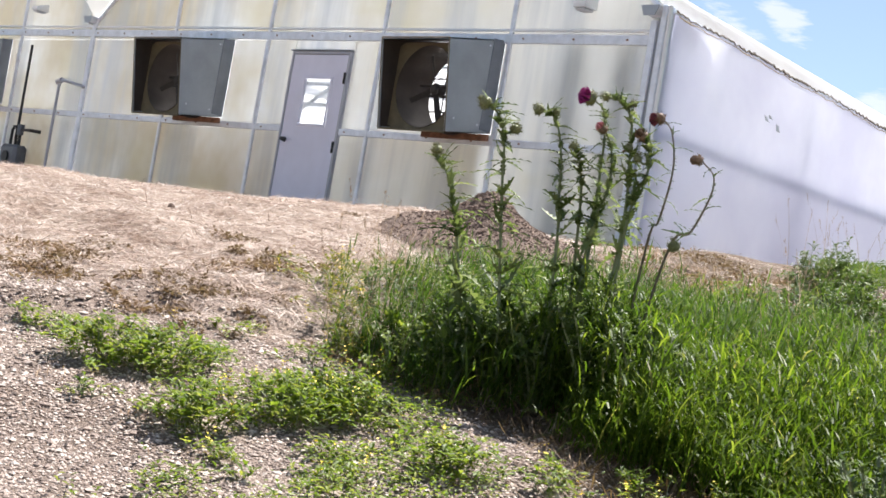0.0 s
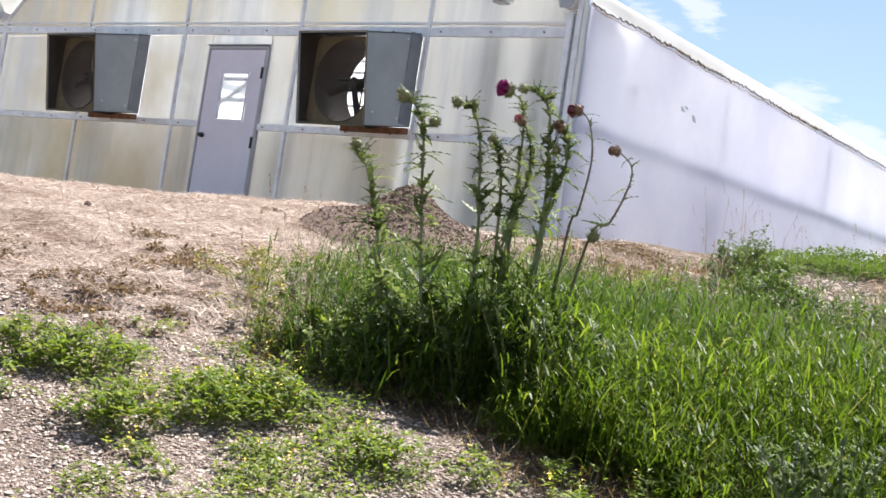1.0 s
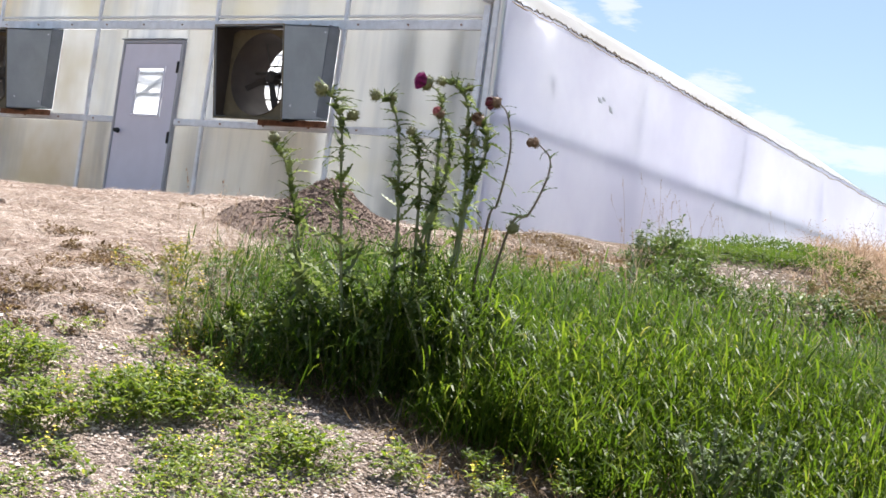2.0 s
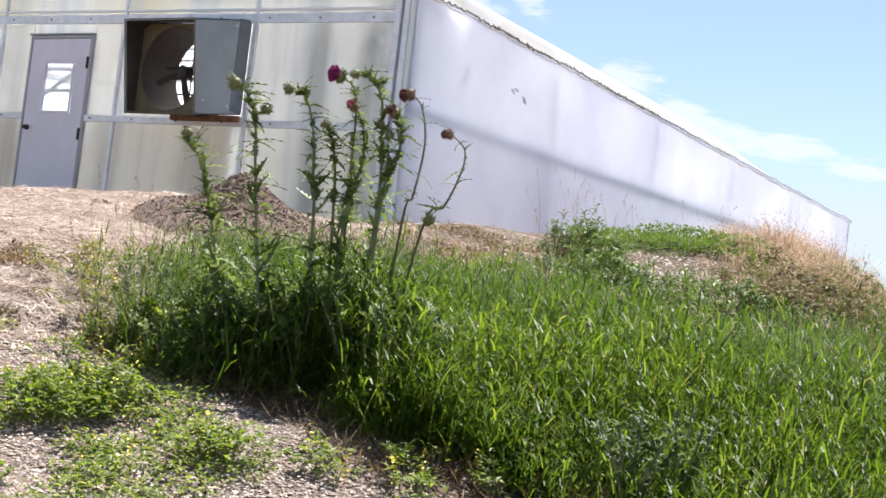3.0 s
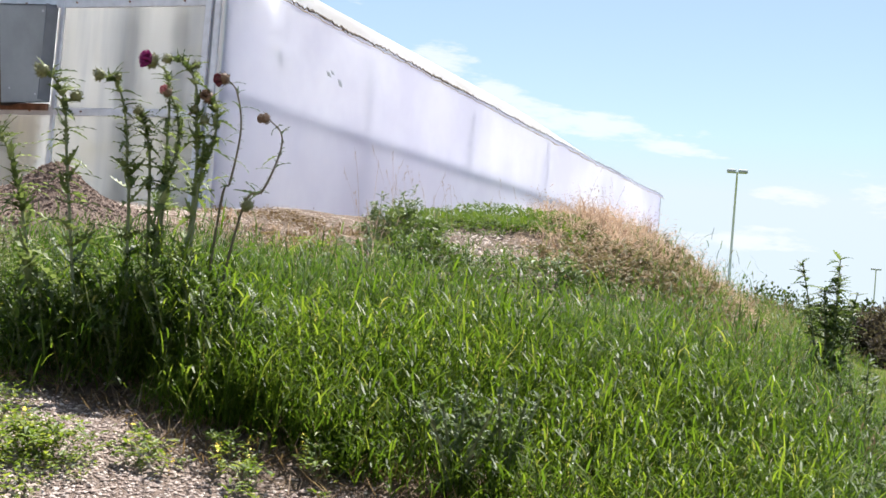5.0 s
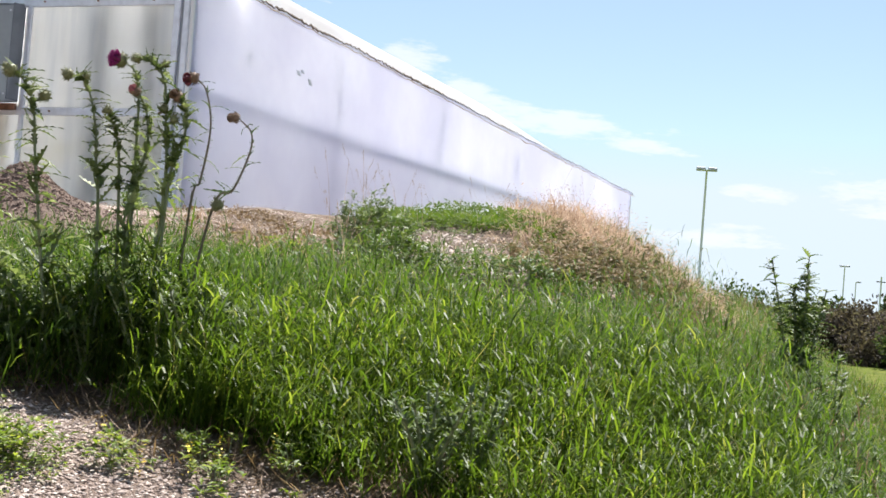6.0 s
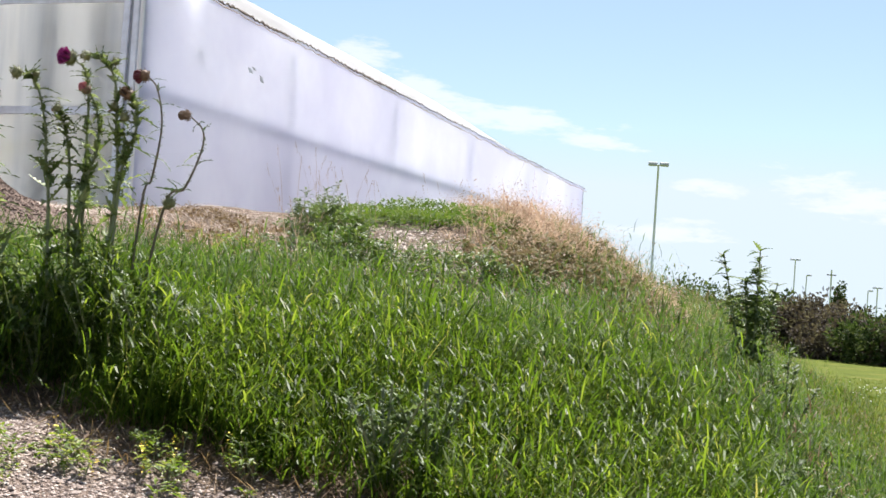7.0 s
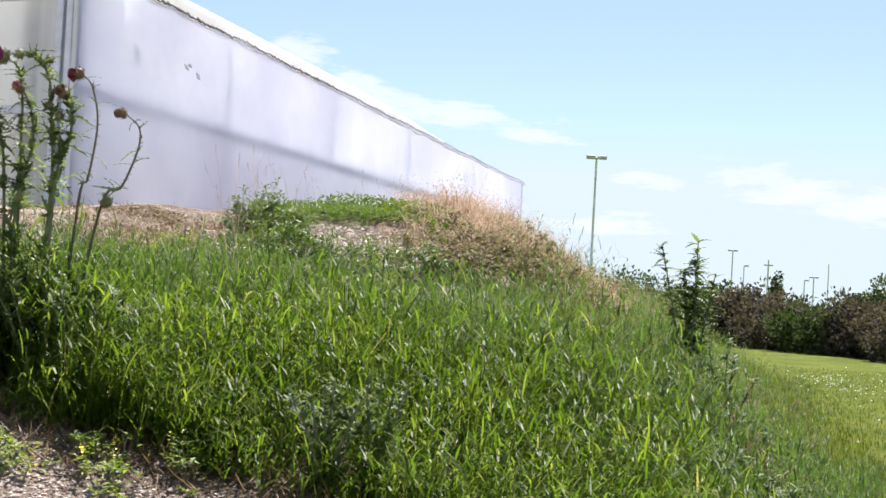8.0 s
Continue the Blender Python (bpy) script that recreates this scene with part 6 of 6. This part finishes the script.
# dead thatch low among the grass
s = Soup()
for k in range(9000):
    az, d = rng.uniform(8, 48), 4.2 + 6.0 * rng.random()
    a = radians(az)
    x, y = -math.sin(a) * d, math.cos(a) * d
    if rng.random() < grass_here(x, y) * (1 - 0.8 * step(az, 41, 45)):
        blade(s, (x, y, ground_z(x, y) - 0.01), rng.uniform(0.08, 0.22), rng.uniform(0.002, 0.005), rng.uniform(0, 6.28), rng.uniform(0.1, 1.1), rng.uniform(0.0, 1.2), 3)
tagged(s.done("dead_grass", M_DRY), "dead straw-coloured blades low among the grass", "grass", kind="stuff")

# tan dry grass on the bank's shoulder
s = Soup()
g2 = Soup()
k = 0
while k < 900:
    az, d = rng.uniform(13.5, 28.5), rng.uniform(9.5, 17.5)
    a = radians(az)
    x, y = -math.sin(a) * d, math.cos(a) * d
    if x < -7.7 - 0.1228 * (y - 10.2) or x > foot(y) - 0.3:
        continue
    dens = math.exp(-((az - 20.8) / 3.4) ** 2) * step(az + lumps(x, y, 1.1), 25.6, 24.4) * step(d + lumps(x, y, 0.9) + 0.25 * (az - 20), 10.0, 11.8)
    if rng.random() > dens:
        continue
    k += 1
    h0 = rng.uniform(0.16, 0.46) * (0.85 + 0.6 * lumps(x, y, 1.6))
    for j in range(26):
        o = Vector((rng.gauss(0, 1), rng.gauss(0, 1), rng.gauss(0, 0.25)))
        leaflet(s, Vector((x, y, ground_z(x, y) + h0 * rng.uniform(0.2, 0.75))) + o * 0.10, o, Vector((0.3, 0, 1)), rng.uniform(0.02, 0.045), rng.uniform(0.006, 0.014))
    for j in range(rng.randint(22, 44)):
        th, q = rng.uniform(0, 6.28), abs(rng.gauss(0, 0.10))
        px, py = x + math.cos(th) * q, y + math.sin(th) * q
        blade(s, (px, py, ground_z(px, py) - 0.01), h0 * rng.uniform(0.4, 1.1), rng.uniform(0.004, 0.009), th if rng.random() < 0.5 else rng.uniform(0, 6.28), rng.uniform(0.05, 0.9), rng.uniform(0.8, 3.4), 3)
tagged(s.done("dry_grass", M_DRY), "tan dry cheatgrass mat on the bank shoulder", "grass", kind="stuff")

# loose green weeds between the tall grass and the crest
for k, (az, d, r, h, n) in enumerate([(31.8, 8.6, 0.30, 0.24, 480), (30.2, 8.9, 0.34, 0.28, 560), (28.6, 8.8, 0.30, 0.20, 420), (33.6, 8.1, 0.26, 0.18, 340), (26.6, 8.9, 0.30, 0.20, 420), (29.2, 9.4, 0.28, 0.28, 460), (24.8, 8.8, 0.30, 0.22, 400), (35.4, 7.8, 0.24, 0.16, 300)]):
    p = spot_at(az, d)
    weed_clump(p.x, p.y, r, h, n, 0, 420 + k, "loose blue-green weed on the upper slope", 1.7, M_BUSH if k % 3 else M_BLUELEAF)

# mixed low green growth on the bank top and shoulder
k = 0
while k < 13000:
    az, d = rng.uniform(13, 40), rng.uniform(7.2, 15.5)
    a = radians(az)
    x, y = -math.sin(a) * d, math.cos(a) * d
    if x < -7.75 - 0.1228 * (y - 10.2) or x > foot(y):
        continue
    patch = lumps(x + 11, y, 0.7) + 0.6 * lumps(x, y, 2.0)
    mat_zone = 25.4 < az < 30 and 11.7 + 0.3 * patch < d < 12.9
    if (patch < (0.25 if az < 31 or d < 9.2 else 0.8) and not mat_zone) or (24.3 < az < 29.6 and d < 11.5 and patch < 0.85) or rng.random() < 0.3:
        continue
    p = Vector((x, y, ground_z(x, y) + rng.uniform(0, 0.13) * (0.35 + 0.9 * abs(patch))))
    th = rng.uniform(0, 6.28)
    leaflet(g2, p, Vector((math.cos(th), math.sin(th), rng.uniform(0, 1.2))), Vector((0, 0, 1)), rng.uniform(0.025, 0.06), rng.uniform(0.012, 0.026))
    k += 1
tagged(g2.done("low_weeds", M_MAT), "low leafy weeds on the bank top", "weed", kind="stuff")

# scattered seedlings between the gravel stones
s = Soup()
k = 0
while k < 3400:
    az, d = rng.uniform(36, 61), rng.uniform(3.9, 6.0)
    a = radians(az)
    x, y = -math.sin(a) * d, math.cos(a) * d
    patch = lumps(x + 31, y, 1.7) + 0.7 * lumps(x, y, 5.0) + (0.3 if 43 < az < 55 and d < 5.2 else -0.25)
    if rng.random() > step(patch, 0.0, 0.6):
        continue
    th = rng.uniform(0, 6.28)
    leaflet(s, Vector((x, y, ground_z(x, y) + rng.uniform(0.004, 0.05))), Vector((math.cos(th), math.sin(th), rng.uniform(-0.1, 0.9))), Vector((0, 0, 1)), rng.uniform(0.012, 0.028), rng.uniform(0.008, 0.014))
    k += 1
tagged(s.done("seedlings", M_WEED), "sparse green seedlings scattered over the gravel", "weed", kind="stuff")

# thin seed stems standing over the rest
s = Soup()
for az, d, hgt, n in ((32.5, 6.6, 0.62, 7), (31.2, 6.9, 0.62, 6), (48.0, 6.2, 0.50, 10), (47.2, 6.6, 0.48, 8), (34.5, 7.5, 0.5, 5), (46.0, 6.0, 0.5, 4), (28.5, 10.6, 0.42, 8), (31.6, 10.2, 0.62, 7), (30.4, 10.0, 0.58, 6), (29.6, 10.8, 0.5, 5), (25.8, 11.0, 0.42, 7), (22.5, 13.0, 0.45, 8), (19.5, 13.0, 0.32, 4)):
    for k in range(n):
        p = spot_at(az + rng.gauss(0, 0.7), d + rng.gauss(0, 0.25))
        h = hgt * rng.uniform(0.75, 1.15)
        th, ln = rng.uniform(0, 6.28), rng.uniform(0.03, 0.22)
        blade(s, p, h, 0.0022, th, ln, 0.4, 5)
        q = p + Vector((math.cos(th) * math.sin(ln + 0.15) * h * 0.93, math.sin(th) * math.sin(ln + 0.15) * h * 0.93, math.cos(ln + 0.15) * h * 0.90))
        for j in range(12):
            o = Vector((rng.gauss(0, 0.3), rng.gauss(0, 0.3), 1))
            leaflet(s, q + Vector((math.cos(th) * 0.3, math.sin(th) * 0.3, 1)) * rng.uniform(-0.03, 0.05), o, Vector((1, 0, 0)), rng.uniform(0.012, 0.022), 0.004)
tagged(s.done("seed_stems", M_DRY), "thin dry grass stems with seed heads", "grass", kind="stuff")

# lawn blades and clover beyond the bank
s, fl = Soup(), Soup()
for k in range(20000):
    az, d = rng.uniform(4.5, 14.5), 7.5 + 30 * rng.random() ** 1.8
    a = radians(az)
    x, y = -math.sin(a) * d, math.cos(a) * d
    if x < foot(y) - 0.4:
        continue
    blade(s, (x, y, ground_z(x, y) - 0.005), rng.uniform(0.03, 0.07) * (1 + 2.6 * step(foot(y) + 1.3 - x, 0, 1.3)), rng.uniform(0.004, 0.008) * (1 + d / 25), rng.uniform(0, 6.28), rng.uniform(0.1, 0.7), rng.uniform(0.1, 1.0), 2)
tagged(s.done("lawn_grass", M_LAWN), "short mown lawn grass", "grass", kind="stuff")
for k in range(130):
    az, d = rng.gauss((7.2, 9.4, 8.3)[k % 3], 0.8), rng.gauss((27, 31, 29)[k % 3], 1.6) if k % 6 else rng.uniform(14, 40)
    p = spot_at(az, d)
    if p.x < foot(p.y) + 0.3 or d < 9:
        continue
    pebble(fl, p + Vector((0, 0, rng.uniform(0.04, 0.09))), 0.016, 0.016, 0.013, rng)
tagged(fl.done("clover_flowers", M_FLOWERWHITE), "small white clover flowers in the lawn", "flower", kind="stuff")


# ---------------------------------------------------------------- shrubs and trees far off
def bush(name, at, w, hgt, n, leaf, mat, seed, label, category, group="", conical=False):
    rnd = random.Random(seed)
    t = thing(name, at, label, category, group)
    bm, lv = B(), Soup()
    stems = 7 if not conical else 3
    ends = []
    for k in range(stems):
        th = 2 * math.pi * k / stems + rnd.uniform(-0.3, 0.3)
        sp = w * 0.38 * rnd.uniform(0.3, 1) * (0.25 if conical else 1)
        top = Vector((math.cos(th) * sp, math.sin(th) * sp, hgt * rnd.uniform(0.7, 0.95)))
        line = smooth_path([(rnd.uniform(-0.1, 0.1), rnd.uniform(-0.1, 0.1), -0.05), top * 0.5 + Vector((0, 0, 0.05 * hgt)), top], 6)
        rod(bm, line, [0.06 * hgt / 2.2 * (1 - 0.8 * j / 6) for j in range(7)], 5)
        ends += line[2:]
        for j in range(3):
            a = rnd.uniform(0, 6.28)
            p0 = line[rnd.randrange(2, 6)]
            p1 = p0 + Vector((math.cos(a) * w * 0.2, math.sin(a) * w * 0.2, hgt * rnd.uniform(0.05, 0.2)))
            rod(bm, [p0, (p0 + p1) / 2 + Vector((0, 0, 0.03)), p1], [0.02, 0.014, 0.006], 4)
            ends.append(p1)
    part("trunk", bm, M_BARK, t)
    clumps = []
    for k in range(46):
        th, zz = rnd.uniform(0, 6.28), rnd.uniform(0.08, 1.0)
        prof = (1 - zz) * 0.9 + 0.08 if conical else math.sqrt(max(0.02, 1 - (max(0, zz - 0.45) / 0.58) ** 2))
        rr = w / 2 * prof * math.sqrt(rnd.uniform(0.25, 1))
        clumps.append((Vector((math.cos(th) * rr, math.sin(th) * rr, hgt * zz * rnd.uniform(0.86, 1.06))), rnd.uniform(0.10, 0.22) * w * (0.5 if conical else 1)))
    for k in range(n):
        c, r = clumps[rnd.randrange(len(clumps))]
        o = Vector((rnd.gauss(0, 1), rnd.gauss(0, 1), rnd.gauss(0, 0.8)))
        p = c + o.normalized() * r * rnd.uniform(0.5, 1.1)
        if p.z < 0.02:
            continue
        leaflet(lv, p, o + Vector((0, 0, rnd.uniform(-0.5, 0.9))), Vector((rnd.gauss(0, 1), rnd.gauss(0, 1), 1)), leaf * rnd.uniform(0.7, 1.4), leaf * rnd.uniform(0.45, 0.8))
    lv.done("crown", mat, t)


for k in range(14):
    az = 14.8 - 0.80 * k
    p = spot_at(az + rng.uniform(-0.15, 0.15), 60 - 1.2 * k + rng.uniform(-1.0, 1.0))
    red = k % 5 != 2
    bush("hedge_shrub", p, rng.uniform(2.4, 3.0) * (1 - 0.012 * k), rng.uniform(1.75, 2.1) * (1 - 0.022 * k), 3600, 0.15, M_SHRUBRED if red else M_SHRUB, 200 + k, "dense dark purplish shrub in a hedge row" if red else "dense dark green shrub in a hedge row", "shrub", "hedge shrubs")
for az, d, w, h, sd in ((17.0, 48, 2.6, 2.15, 1), (15.9, 50, 2.8, 1.95, 2), (14.9, 52, 2.6, 1.9, 3)):
    bush("shrub", spot_at(az, d), w, h, 1700, 0.13, M_SHRUB, 300 + sd, "dark green shrub beyond the bank", "shrub", "shrubs beyond the bank")
bush("conifer", spot_at(10.98, 130), 3.0, 5.0, 1600, 0.28, M_SHRUB, 320, "small dark conical evergreen tree", "tree", "", True)
for az, d, w, h, sd in ((7.6, 140, 5.0, 3.6, 4), (6.7, 135, 6.0, 4.4, 5), (5.6, 138, 7.5, 5.0, 6)):
    bush("tree", spot_at(az, d), w, h, 4200, 0.34, M_SHRUB, 330 + sd, "rounded green tree far beyond the hedge", "tree", "trees beyond the hedge")


# ---------------------------------------------------------------- lamp posts
def lamp_post(az, d, el, kind, label, r=0.09):
    at = spot_at(az, d)
    r *= 0.7 if d > 90 else 0.85
    top = 1.35 + d * math.tan(radians(el)) - at.z
    t = thing("street_lamp" if kind != "mast" else "utility_pole", at, label, "street lamp" if kind != "mast" else "pole", "distant poles" if d > 90 else "")
    bm = B()
    rod(bm, [(0, 0, -0.3), (0, 0, top * 0.5), (0, 0, top)], [r, r * 0.85, r * 0.65], 10)
    part("pole", bm, M_POLE, t, smooth=True)
    bm = B()
    rod(bm, [(0, 0, -0.1), (0, 0, 0.35)], r * 2.4, 12)
    part("footing", bm, M_CONCRETE, t)
    ca, sa = math.cos(radians(az)), math.sin(radians(az))
    sides = {"twin": (-1, 1), "arm": (1,), "mast": ()}[kind]
    for sg in sides:
        bm = B()
        rod(bm, [(0, 0, top - 0.05), (0.22 * sg * ca, 0.22 * sg * sa, top)], 0.03, 6)
        part("arm", bm, M_POLE, t)
        bm = B()
        box(bm, (-0.22, -0.19, -0.08), (0.22, 0.19, 0.09), 0.03)
        bmesh.ops.transform(bm, matrix=Matrix.Translation((0.27 * sg * ca, 0.27 * sg * sa, top + 0.02)) @ Matrix.Rotation(radians(az), 4, "Z"), verts=bm.verts)
        part("lamp_head", bm, M_LAMP, t, "grey shoebox lamp head")
    if kind == "mast" and "bare" not in label:
        bm = B()
        box(bm, (-0.45, -0.05, -0.05), (0.45, 0.05, 0.05), 0.01)
        bmesh.ops.transform(bm, matrix=Matrix.Translation((0, 0, top - 0.5)) @ Matrix.Rotation(radians(az), 4, "Z"), verts=bm.verts)
        part("crossarm", bm, M_BARK, t)


lamp_post(17.92, 72, 6.10, "twin", "tall grey twin-headed car park lamp", 0.085)
lamp_post(12.63, 150, 2.84, "twin", "distant twin-headed lamp post", 0.12)
lamp_post(12.19, 155, 2.29, "arm", "distant single-armed lamp post", 0.11)
lamp_post(11.30, 150, 2.55, "mast", "distant wooden utility pole with crossarm", 0.15)
lamp_post(9.96, 160, 1.86, "arm", "distant single-armed lamp post", 0.12)
lamp_post(9.63, 160, 1.98, "twin", "distant twin-headed lamp post", 0.13)
lamp_post(9.11, 155, 2.51, "mast", "distant bare grey pole", 0.10)
lamp_post(7.31, 160, 2.03, "arm", "distant single-armed lamp post", 0.12)
